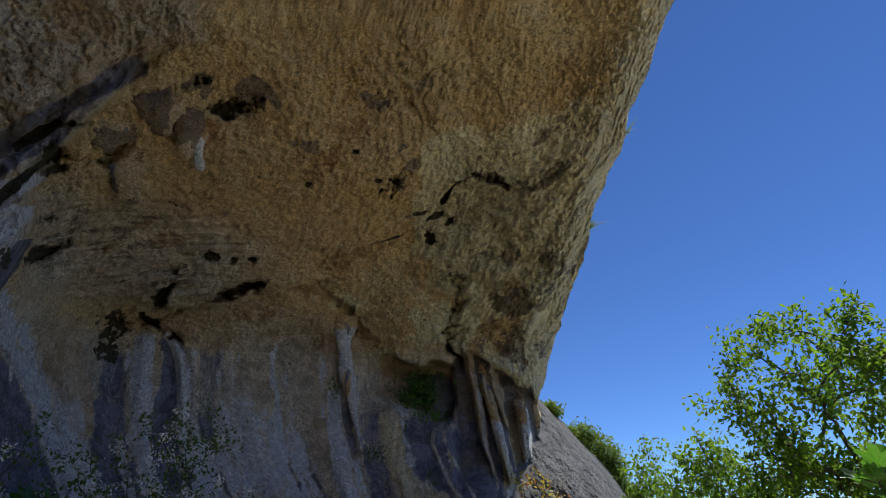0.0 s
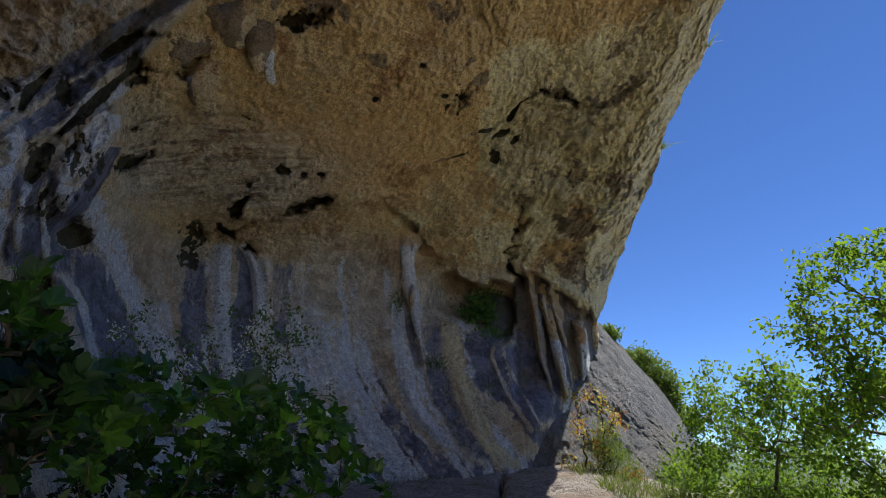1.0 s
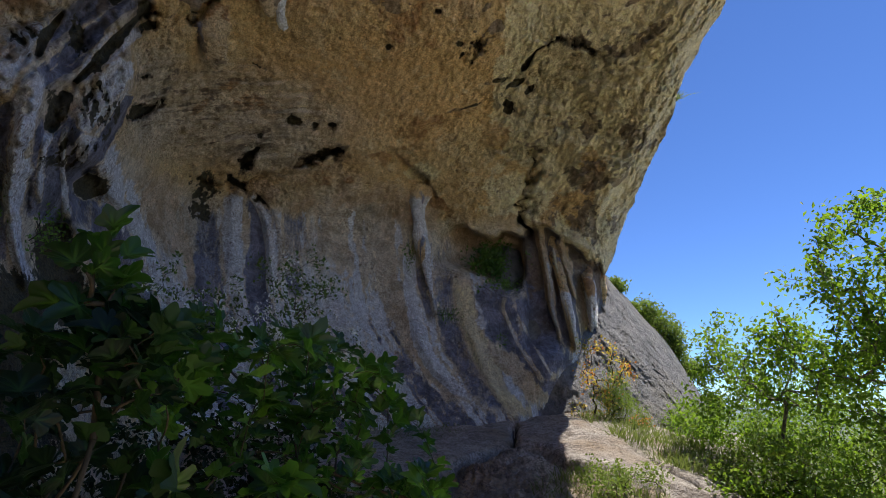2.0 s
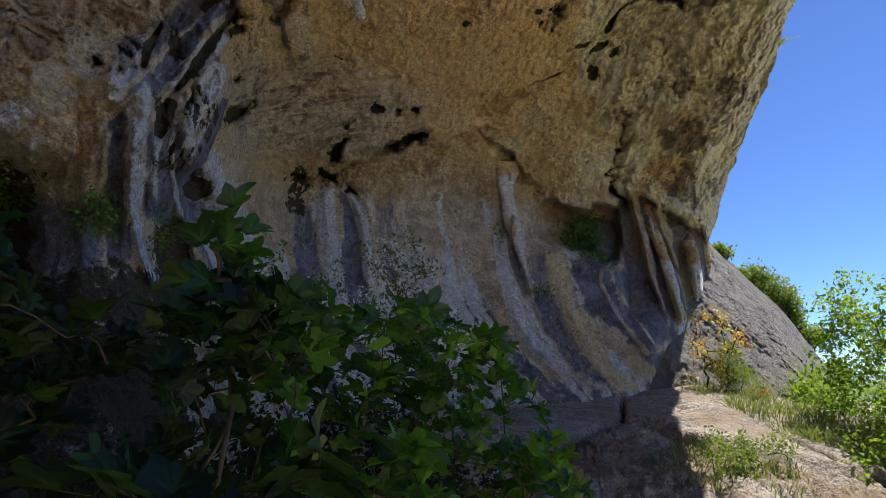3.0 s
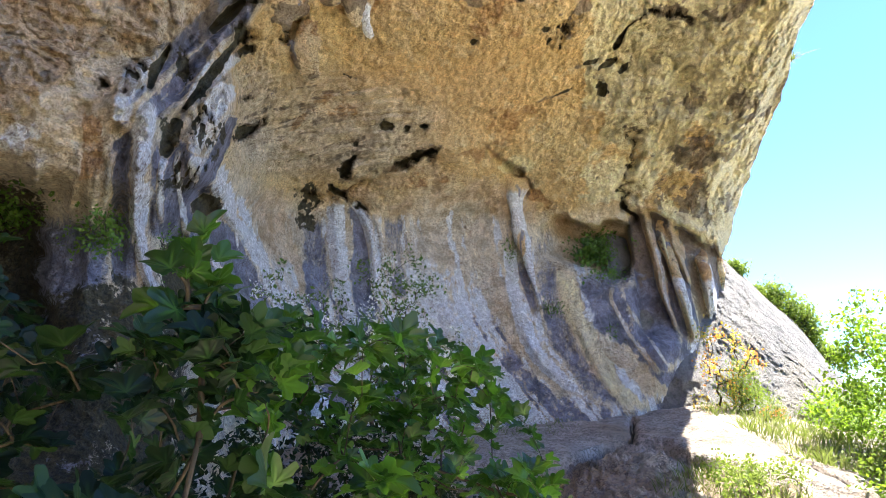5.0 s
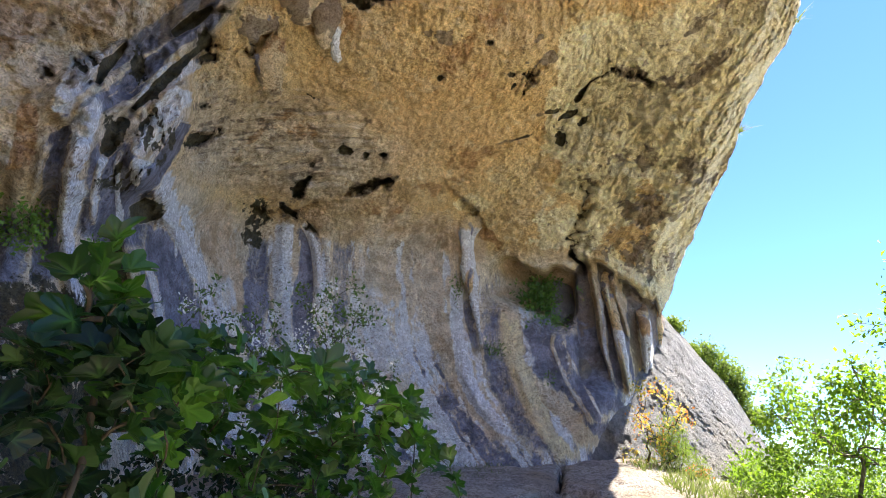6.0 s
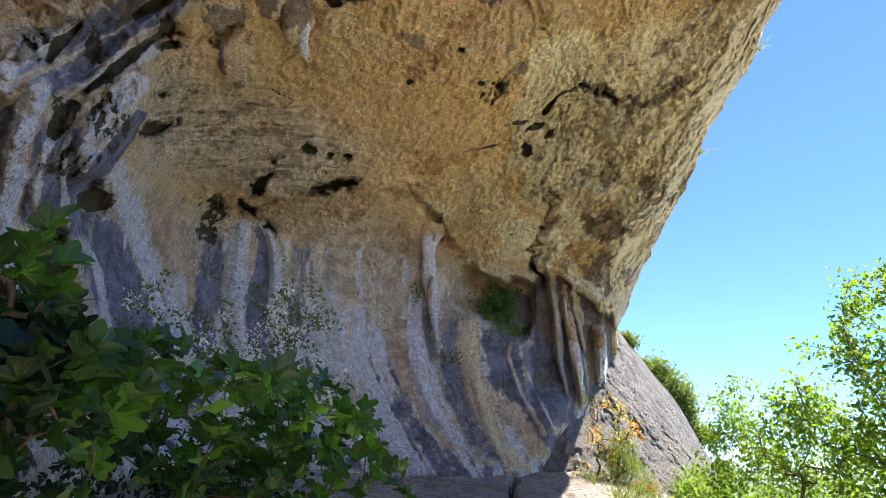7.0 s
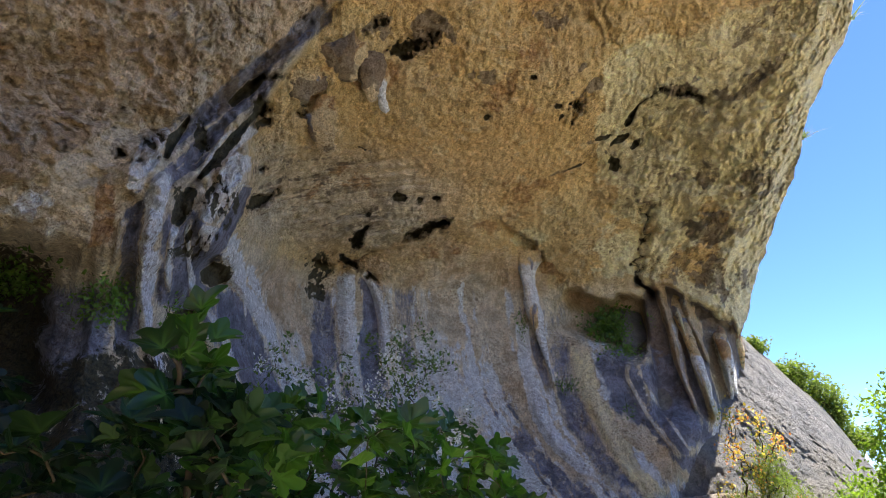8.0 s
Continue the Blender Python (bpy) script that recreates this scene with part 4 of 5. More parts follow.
def grow(rng, base, tips, trunk_top, thick, bend=0.12, trunk_pts=6):
    """A skeleton: a trunk, and every tip joined to the nearest wood. Returns the trunk path, the branch paths and the tip directions."""
    base, trunk_top = np.array(base, float), np.array(trunk_top, float)
    k = np.linspace(0, 1, trunk_pts)[:, None]
    wob = rng.normal(0, 1, (trunk_pts, 3)) * np.array([1, 1, 0.2]) * bend * 0.35 * np.linalg.norm(trunk_top - base) * np.sin(k * math.pi)
    trunk = base + (trunk_top - base) * k + wob
    nodes, load, parent = [p for p in trunk], [0] * trunk_pts, [i - 1 for i in range(trunk_pts)]
    order = np.argsort(np.linalg.norm(tips - trunk_top, axis=1))
    chains = []
    for i in order:
        tip = tips[i]
        N = np.array(nodes)
        dist = np.linalg.norm(N - tip, axis=1) + 0.6 * np.clip(N[:, 2] - tip[2], 0, None)
        dist[0] += 5
        j = int(np.argmin(dist))
        a = N[j]
        L = np.linalg.norm(tip - a)
        steps = 3 if L < 0.5 else 5
        f = np.linspace(0, 1, steps + 1)[1:, None]
        path = a + (tip - a) * f + np.sin(f * math.pi) * (rng.normal(0, bend, 3) * L + np.array([0, 0, 0.10 * L]))
        chain, last = [j], j
        for q in path:
            nodes.append(q)
            load.append(0)
            parent.append(last)
            last = len(nodes) - 1
            chain.append(last)
        chains.append(chain)
        while last >= 0:
            load[last] += 1
            last = parent[last]
    N, load = np.array(nodes), np.array(load, float)
    rad = thick * np.sqrt(np.maximum(load, 0.6) / max(load[0], 1))
    trunk_path = (trunk, np.linspace(1, 0.75, trunk_pts) * rad[:trunk_pts])
    branches = []
    for c in chains:
        r = rad[c].copy()
        r[0] = r[1]
        r[-1] *= 0.5
        branches.append((N[c], r))
    return trunk_path, branches


LEAF_V = np.array([(0, 0, 0), (0.30, 0.42, 0.05), (0, 0.5, -0.03), (-0.30, 0.42, 0.05), (0, 1.0, -0.10)])
LEAF_F = [(0, 1, 2), (0, 2, 3), (1, 4, 2), (2, 4, 3)]


def leaves(rng, centres, size, spread, count, up=0.5, slim=1.0):
    """Many small folded leaves scattered round the centres."""
    c = np.repeat(np.asarray(centres), count, axis=0)
    n = len(c)
    c = c + rng.normal(0, 1, (n, 3)) * spread
    d = rng.normal(0, 1, (n, 3))
    d /= np.linalg.norm(d, axis=1, keepdims=True)
    nz = rng.normal(0, 1, (n, 3)) + np.array([0, 0, up * 3])
    s = np.cross(d, nz)
    s /= np.maximum(np.linalg.norm(s, axis=1, keepdims=True), 1e-6)
    t = np.cross(s, d)
    k = size * rng.uniform(0.6, 1.25, (n, 1, 1))
    V = c[:, None] + k * (LEAF_V[None, :, 0:1] * slim * s[:, None] + LEAF_V[None, :, 1:2] * d[:, None] + LEAF_V[None, :, 2:3] * t[:, None])
    F = (np.arange(n)[:, None, None] * 5 + np.array(LEAF_F)[None]).reshape(-1, 3)
    return V.reshape(-1, 3), F


def blob_tips(rng, blobs, count, shell=0.45):
    """Tips inside a few ellipsoids (centre, radii), thinned by noise so that gaps stay open."""
    out = []
    weight = np.array([b[1][0] * b[1][1] * b[1][2] for b in blobs]) ** 0.67
    for (c, r), m in zip(blobs, np.ceil(count * weight / weight.sum()).astype(int)):
        v = rng.normal(0, 1, (m * 4, 3))
        v /= np.linalg.norm(v, axis=1, keepdims=True)
        v = v * rng.uniform(shell, 1, (m * 4, 1)) ** 0.7
        p = np.array(c) + v * np.array(r)
        keep = vnoise(p * 1.3, 7) > -0.15 - 0.25 * rng.random(len(p))
        out.append((p[keep] if keep.sum() >= m * 0.6 else p)[:m])
    return np.concatenate(out)


def plant(name, label, category, seed, base, top, blobs, tip_count, per_tip, leaf, thick, leaf_mat, spread=0.12, wood=BARK, up=0.5, bend=0.12, group="", slim=1.0, extra=None, crown="crown"):
    rng = np.random.default_rng(seed)
    tips = blob_tips(rng, blobs, tip_count)
    trunk, branches = grow(rng, base, tips, top, thick, bend)
    ob = thing(name, label, category, group)
    ob.location = base
    shift = np.array(base)
    part("trunk", mesh_from("trunk", *tubes([(trunk[0] - shift, trunk[1])], 7), wood), ob)
    part("branchwork", mesh_from("branchwork", *tubes([(p - shift, r) for p, r in branches], 4), wood), ob, kind="stuff")
    ends = np.concatenate([p[len(p) // 2:] for p, _ in branches]) - shift
    V, F = leaves(rng, ends, leaf, spread, per_tip, up, slim)
    part(crown, mesh_from(crown, V, F, leaf_mat, False), ob, kind="stuff")
    if extra:
        for nm, mat, sz, sp, cnt, share, lab in extra:
            pick = np.array([p[-1] for p, _ in branches]) - shift
            pick = pick[rng.random(len(pick)) < share]
            V, F = leaves(rng, pick, sz, sp, cnt, up)
            part(nm, mesh_from(nm, V, F, mat, False), ob, lab, "stuff")
    return ob


def floor_z(x, y):
    return float(max(land(np.array([[x]]), np.array([[y]]))[0, 0], apron(np.array([[x]]), np.array([[y]]))[0, 0]))


def at(az, r, dz=0.0):
    x, y = r * math.sin(radians(az)), r * math.cos(radians(az))
    return (x, y, floor_z(x, y) + dz)


def spot(az, el, r):
    """A point by azimuth and elevation, r metres out along the ground."""
    return (r * math.sin(radians(az)), r * math.cos(radians(az)), EYE_Z + r * math.tan(radians(el)))


def on_cliff(az, el, out=0.0):
    """A point of the finished rock face."""
    i = int(np.argmin(np.abs(CLIFF_EL - el)))
    j = int(np.argmin(np.abs(CLIFF_AZ[i] - az)))
    p = CLIFF_P[i, j]
    way = np.array([p[0], p[1], p[2] - EYE_Z])
    return p - way / np.linalg.norm(way) * out


# ---------- fig bushes close to the path ----------
def fig_leaf_mesh(seed, material):
    rng = np.random.default_rng(seed)
    n = 72
    th = np.linspace(-math.pi, math.pi, n, endpoint=False)
    out = np.full(n, 0.22)
    deep = (.47, .43, .57, .50, .66, .54)[seed % 6]
    for a, L, w in ((0, 1.02, .34), (0.82, .86, .34), (-0.82, .86, .34), (1.62, .56, .42), (-1.62, .56, .42)):
        L *= rng.uniform(0.88, 1.12)
        out = np.maximum(out, L * np.exp(-np.abs((th - a) / w) ** 4.4))
    out = np.maximum(out, deep * (np.abs(th) < 2.3))
    out = np.convolve(np.concatenate([out[-3:], out, out[:3]]), (.0, .1, .22, .36, .22, .1, .0), 'same')[3:-3]
    out *= 1 + .025 * np.sin(th * 20) + rng.normal(0, 0.012, n)
    V, F, vein = [(0, 0, 0)], [], [1.0]
    axis = np.cos(np.clip(np.min([np.abs(th - a) for a in (0, .74, -.74, 1.5, -1.5)], axis=0) / 0.35, 0, 1) * math.pi / 2)
    curl, cup = rng.uniform(0.1, 0.55), rng.uniform(0.1, 0.65)
    for ring in (0.5, 1.0):
        for k in range(n):
            r = out[k] * ring
            x, y = r * math.sin(th[k]), r * math.cos(th[k])
            V.append((x, y + 0.12, -curl * y * abs(y) + cup * abs(x) - 0.05 * axis[k] * ring + rng.normal(0, 0.012)))
            vein.append(axis[k] * (1.2 - ring))
    V[0] = (0, 0.12, -0.02)
    for k in range(n):
        a, b = 1 + k, 1 + (k + 1) % n
        F.append((0, b, a))
        F.append((a, b, b + n, a + n))
    # stalk
    s = len(V)
    for x, y, z in ((-.012, .12, -.01), (.012, .12, -.01), (0, .12, -.035), (-.012, -.45, .05), (.012, -.45, .05), (0, -.45, .03)):
        V.append((x, y, z))
        vein.append(1)
    F += [(s, s + 1, s + 4, s + 3), (s + 1, s + 2, s + 5, s + 4), (s + 2, s, s + 3, s + 5)]
    return mesh_from("leaf", V, F, material, True, {"vein": vein})


FIG_LEAVES = [fig_leaf_mesh(900 + k, FIG) for k in range(6)]
SHADED_LEAVES = [fig_leaf_mesh(900 + k, FIG_SHADED) for k in range(6)]


def fig_bush(seed, base, tips, leaf_size, label, per=10, thick=0.010, top=None, blades=FIG_LEAVES):
    rng = np.random.default_rng(seed)
    tips = np.asarray(tips)
    top = top if top is not None else (base[0], base[1], base[2] + 0.4)
    trunk, branches = grow(rng, base, tips, top, thick, 0.08)
    ob = thing("fig_bush", label, "fig bush", "fig bushes beside the path")
    ob.location = base
    shift = np.array(base)
    part("trunk", mesh_from("trunk", *tubes([(trunk[0] - shift, trunk[1])], 7), TWIG), ob)
    for p, r in branches:
        part("branch", mesh_from("branch", *tubes([(p - shift, r)], 5), TWIG), ob)
    left = 300
    for pts, _ in branches:
        L = np.linalg.norm(np.diff(pts, axis=0), axis=1).sum()
        m = max(3, int(per * min(1.3, 0.5 + L)))
        for k in range(m):
            if left == 0:
                break
            left -= 1
            f = 1 - (k / m) ** 1.3 * min(0.95, 0.55 / max(L, 0.2))
            x = f * (len(pts) - 1)
            i = min(int(x), len(pts) - 2)
            p = pts[i] + (pts[i + 1] - pts[i]) * (x - i)
            along = pts[i + 1] - pts[i]
            along /= np.linalg.norm(along) + 1e-6
            turn = 2.4 * k + rng.uniform(-.5, .5)
            side = np.array([math.cos(turn), math.sin(turn), rng.uniform(-0.45, 0.75)])
            way = Vector(side * 0.9 + along * rng.uniform(0.4, 1.2)).normalized()
            face = Vector((rng.normal(0.35, .6), rng.normal(-0.1, .6), 0.75)).normalized()
            xax = way.cross(face).normalized()
            face = xax.cross(way).normalized()
            size = leaf_size * rng.uniform(0.5, 1.25) * (0.65 + 0.35 * min(1.0, k / 3))
            rot = Matrix((xax, way, face)).transposed().to_4x4()
            leaf = new("leaf", blades[int(rng.integers(6))])
            leaf.parent = ob
            leaf.matrix_basis = Matrix.Translation(Vector(p - shift) + way * size * 0.45) @ rot @ Matrix.Scale(size, 4)
    return ob


FIG_TOP_AZ, FIG_TOP_EL = (-60, -44, -37, -31, -27, -21, -16, -12, -8, -1.4, 6.1, 10.3, 13, 15.7, 17.2, 20), (6, 7, 8, 7.5, 6.5, 7, 10.0, 9.5, 9.4, 8.2, 6.2, 4.0, -.6, -4.2, -9.5, -20)


def fig_tips(seed, az0, az1, count, r0, r1, depth):
    """Branch tips below the bushes' skyline."""
    rng = np.random.default_rng(seed)
    az = rng.uniform(az0, az1, count)
    el = spline(az, FIG_TOP_AZ, FIG_TOP_EL) - rng.uniform(0.04, 1, count) ** 1.5 * depth - 1.0
    r = rng.uniform(r0, r1, count)
    pts = np.array([spot(a, e, q) for a, e, q in zip(az, el, r)])
    pts[:, 2] = np.maximum(pts[:, 2], 0.15)
    return pts


def build_figs():
    specs = [(11, (-7, 2.5), (-21, -9), 30, 1.9, 2.9, 20, .095), (12, (2, 3.0), (-11, 4), 36, 2.2, 3.4, 19, .095), (13, (9, 3.3), (1, 17.5), 40, 2.6, 3.8, 16, .09),
             (14, (-30, 2.6), (-47, -20), 16, 2.0, 3.2, 18, .12), (15, (-14, 1.7), (-30, 2), 14, 1.45, 2.0, 13, .12), (16, (-20, 2.9), (-34, -6), 16, 2.6, 3.6, 16, .10), (17, (6, 3.8), (-4, 15), 34, 3.2, 4.2, 14, .09)]
    for seed, (az, r), (a0, a1), count, r0, r1, depth, size in specs:
        tips = fig_tips(seed, a0, a1, count, r0, r1, depth)
        if seed == 15:
            tips[:, 2] -= 0.42
        # these bushes get the leaf with the buttress's shade in its colour
        in_shade = seed in (11, 14, 15, 16)
        fig_bush(seed, at(az, r, -0.05), tips, size, "fig bush by the buttress, its deep shade put into the leaf colour" if in_shade else "leafy green fig bush with large lobed leaves in the cliff's shade", blades=SHADED_LEAVES if in_shade else FIG_LEAVES)
    # tall shoot that stands over the rest
    tips = np.array([spot(-15.9, 14.4, 2.1), spot(-15.2, 12.8, 2.1), spot(-14.3, 10.5, 2.15), spot(-16.8, 11.5, 2.05), spot(-13.6, 8.5, 2.2), spot(-17.6, 8.5, 2.1)])
    fig_bush(21, at(-14, 2.2, -0.05), tips, .12, "tall slender fig shoot with lobed green leaves", 7, .012, spot(-14.5, -2, 2.2))
    # shoots that climb before the near buttress, with the shade-coloured leaves
    tips = np.array([spot(a, e, r) for a, e, r in ((-35, 14.5, 3.2), (-33, 12.5, 3.2), (-37, 11, 3.1), (-31.5, 10, 3.3), (-39, 8, 3.0), (-34.5, 8, 3.2), (-42, 10, 3.1), (-29, 8, 3.2))])
    fig_bush(23, at(-35, 3.2, -.05), tips, .14, "tall fig bush in deep shade before the near buttress", 9, .014, spot(-35, -2, 3.2), SHADED_LEAVES)
    # a sunlit one among the trees
    tips = np.array([spot(a, e, r) for a, e, r in ((57, 4.6, 5.0), (59, 5.4, 5.1), (61, 3.2, 5.2), (58.5, 1.5, 5.1), (63, 4.5, 5.3), (60, -2, 5.0), (56, -4, 5.2))])
    fig_bush(22, at(60, 5.1, -0.05), tips, .15, "sunlit pale green fig bush below the trees", 9, .015)


def build_undergrowth():
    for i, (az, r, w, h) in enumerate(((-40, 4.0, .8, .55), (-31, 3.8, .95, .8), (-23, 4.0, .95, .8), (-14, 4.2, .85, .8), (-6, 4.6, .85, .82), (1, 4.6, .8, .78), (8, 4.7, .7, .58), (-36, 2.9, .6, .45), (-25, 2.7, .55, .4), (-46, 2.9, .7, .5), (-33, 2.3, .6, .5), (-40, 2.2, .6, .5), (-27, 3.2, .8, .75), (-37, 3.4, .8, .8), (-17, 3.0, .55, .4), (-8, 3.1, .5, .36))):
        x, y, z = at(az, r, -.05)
        plant("undergrowth_bush", "small-leaved bush behind the figs, deep shade put into its leaf colour", "bush", 130 + i, (x, y, z), (x, y, z + .35),
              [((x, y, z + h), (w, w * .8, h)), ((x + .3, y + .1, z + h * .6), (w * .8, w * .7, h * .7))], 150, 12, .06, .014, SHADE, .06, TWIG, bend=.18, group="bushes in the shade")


def build_hawthorn():
    blobs = [(spot(-2.5, 9.0, 5.6), (.75, .5, .5)), (spot(2.0, 11.2, 5.7), (.42, .3, .28)), (spot(-2, 4, 5.5), (.8, .5, .5)), (spot(-9.0, 8.5, 5.3), (.38, .3, .45)), (spot(3, 5, 5.6), (.6, .4, .45))]
    plant("hawthorn_bush", "hawthorn bush with small leaves and white blossom below the wall", "hawthorn", 31, at(-1, 5.6, -.1), spot(-1, -2, 5.6), blobs, 190, 7, .042, .018, THORN,
          spread=.035, wood=TWIG, bend=.2, extra=[("blossom", BLOSSOM, .03, .035, 45, .26, "clusters of white blossom")])


# ---------- trees and shrubs in the sun ----------
def build_trees():
    t = "round-leaved young tree in bright sun beside the slope"
    plant("tree", t, "tree", 41, at(55, 9.2, -.2), spot(54.5, 4, 9.2),
          [(spot(53, 11.5, 9.2), (1.0, 1.0, .85)), (spot(47.5, 6, 9.3), (.9, .9, .8)), (spot(57, 7, 9.4), (1.2, 1.1, 1.0)), (spot(54, 1, 9.0), (1.5, 1.0, .8))], 420, 13, .085, .085, OAK, .09, group="trees on the sunny side")
    plant("tree", "taller leafy tree rising over its neighbours in the sun", "tree", 42, at(63, 8.6, -.2), spot(62, 5, 8.6),
          [(spot(61, 14.5, 8.6), (.75, .8, .8)), (spot(64, 8, 8.5), (1.2, 1.1, 1.1)), (spot(62, 1, 8.4), (1.1, 1.1, .9))], 340, 13, .085, .085, OAK, .09, group="trees on the sunny side")
    plant("tree", "low spreading young tree with thin bent limbs", "tree", 43, at(46, 10.4, -.2), spot(44.5, 0, 10.3),
          [(spot(42.5, 5, 10.4), (.85, .8, .55)), (spot(46, 2.5, 10.2), (1.1, .9, .7)), (spot(40.3, 1.5, 10.6), (.6, .6, .5))], 280, 11, .075, .035, OAK, .085, bend=.28, group="trees on the sunny side")
    k = 0
    for az, r, e, w, h in ((40, 11.5, -2.5, 1.0, .6), (37.6, 13, -1.6, .8, .5), (43, 9.6, -5.5, 1.1, .6), (47, 8.8, -7, 1.1, .7), (52, 8.2, -8, 1.2, .7), (58, 7.8, -8, 1.2, .7), (39.5, 9.2, -8.5, .8, .45), (50, 12, -3, 1.6, .8), (60, 11, -3, 1.8, 1.0), (45, 12.5, -1.5, 1.3, .7), (41.5, 8.6, -9, .8, .4), (54, 10.5, -3.5, 1.3, .7), (48, 10.2, -5, 1.2, .6), (44, 16, 0, 1.5, .8), (56, 15, -1, 2.2, 1.2)):
        k += 1
        c = spot(az, e, r)
        x, y, z = at(az, r, -.1)
        plant("shrub", "dense bright green shrub on the sunny slope", "shrub", 50 + k, (x, y, z), (x, y, (z + c[2]) / 2), [(c, (w, w * .8, h)), ((c[0] + .3 * w, c[1], c[2] - .5 * h), (w * .8, w * .8, h * .8))],
              150, 14, .065, .03, SCRUB if k % 3 == 0 else OAK, .09, TWIG, group="shrubs on the sunny slope")


def build_sunny_corner():
    # yellowing shrub at the end of the shadow
    plant("yellow_shrub", "small shrub with yellow and orange leaves at the rock's foot", "shrub", 71, at(29.2, 11.2, -.1), spot(29.2, 0.8, 11.2),
          [(spot(29.6, 4.4, 11.2), (.42, .3, .26)), (spot(31.2, 2.6, 11.2), (.36, .25, .26)), (spot(28.6, 2.4, 11.2), (.3, .25, .26)), (spot(29.2, 0.2, 11.1), (.45, .3, .3))], 60, 4, .065, .022, YELLOW, .07, TWIG, bend=.2,
          extra=[("orange_leaves", ORANGE, .055, .07, 9, .3, "orange-tinted leaves"), ("green_leaves", SCRUB, .055, .08, 9, .3, "fresh green leaves")])
    plant("broom_bush", "feathery light green broom bush on the rock's edge", "bush", 72, at(30.6, 11.2, -.1), spot(30.6, -1, 11.2),
          [(spot(30.7, .8, 11.2), (.5, .35, .4)), (spot(32.2, -1.0, 11.1), (.35, .3, .25))], 120, 9, .075, .02, SCRUB, .06, TWIG, slim=.35)
    plant("ground_plant", "low plant with orange-red leaves beside the grass", "plant", 73, at(33, 11.2, -.05), spot(33, -1.9, 11.2), [(spot(33, -1.6, 11.2), (.16, .14, .12))], 12, 6, .05, .01, ORANGE, .05, TWIG)
    # bushes along the skyline of the shoulder
    for i, (az, e, d, w) in enumerate(((31.7, 10.5, 16.6, .12), (33.7, 8.2, 17.2, .5), (34.6, 7.1, 17.3, .62), (35.5, 6.0, 17.4, .66), (36.3, 4.7, 17.5, .5), (37.2, 2.9, 17.6, .42), (38.7, .1, 17.4, .28))):
        r = d * math.cos(radians(e))
        c = spot(az, e, r)
        plant("skyline_bush", "rounded evergreen bush on the crest of the rock shoulder", "bush", 80 + i, (c[0], c[1], c[2] - w * .9), (c[0], c[1], c[2] - .3 * w), [(c, (w * .8, w, w * .45)), ((c[0] - .6 * w, c[1], c[2] - .2 * w), (w * .5, w * .6, w * .55)), ((c[0] + .6 * w, c[1], c[2] - .35 * w), (w * .6, w * .6, w * .4))],
              int(60 + 130 * w), 9, .085, .03, SCRUB, .09, TWIG, group="bushes on the rock crest")


def tuft(name, label, category, seed, centre, radius, count, height, mat, lean=0.5, group=""):
    """Blades of grass and weeds round a point of the ground."""
    rng = np.random.default_rng(seed)
    V, F = [], []
    for _ in range(count):
        a, q = rng.uniform(0, 2 * math.pi), radius * math.sqrt(rng.random())
        x, y = centre[0] + q * math.cos(a), centre[1] + q * math.sin(a)
        z = floor_z(x, y) - 0.02 if len(centre) == 2 else centre[2]
        h = height * rng.uniform(0.5, 1.2)
        d = np.array([rng.normal(0, lean), rng.normal(0, lean), 1.0])
        d /= np.linalg.norm(d)
        s = np.array([math.cos(a * 3), math.sin(a * 3), 0]) * h * 0.035
        p = np.array([x, y, z])
        b = len(V)
        tip = p + d * h + np.array([d[0], d[1], -0.25]) * h * 0.35
        V += [p - s, p + s, p + d * h * .55 + s * .8, p + d * h * .55 - s * .8, tip]
        F += [(b, b + 1, b + 2, b + 3), (b + 3, b + 2, b + 4)]
    return tagged(new(name, mesh_from(name, V, F, mat, False)), label, category, group, "stuff")


def build_tufts():
    tuft("grass", "strip of sunlit grass at the foot of the rock shoulder", "grass", 91, at(32.5, 11.0)[:2], .9, 900, .22, GRASS)
    tuft("grass", "sunlit green grass between the platform and the shrubs", "grass", 94, at(36.5, 10.2)[:2], 1.1, 1500, .26, GRASS)
    tuft("grass", "sparse dry grass and weeds on the rock platform", "grass", 92, at(29.5, 7.0)[:2], .75, 700, .16, GRASS)
    tuft("grass", "thin grass along the foot of the shaded wall", "grass", 93, at(13, 9.9)[:2], .8, 260, .12, GRASS)
    for i, (az, r, w) in enumerate(((28.4, 6.9, .16), (30.3, 7.0, .2), (32.0, 7.0, .17), (29.6, 6.5, .2), (34, 7.4, .2))):
        x, y, z = at(az, r)
        plant("weed", "small leafy green weed growing on the rock platform", "weed", 95 + i, (x, y, z - .03), (x, y, z + .1), [((x, y, z + .2), (w, w, .13))], 22, 7, .04, .006, SCRUB, .04, TWIG, group="weeds on the platform")


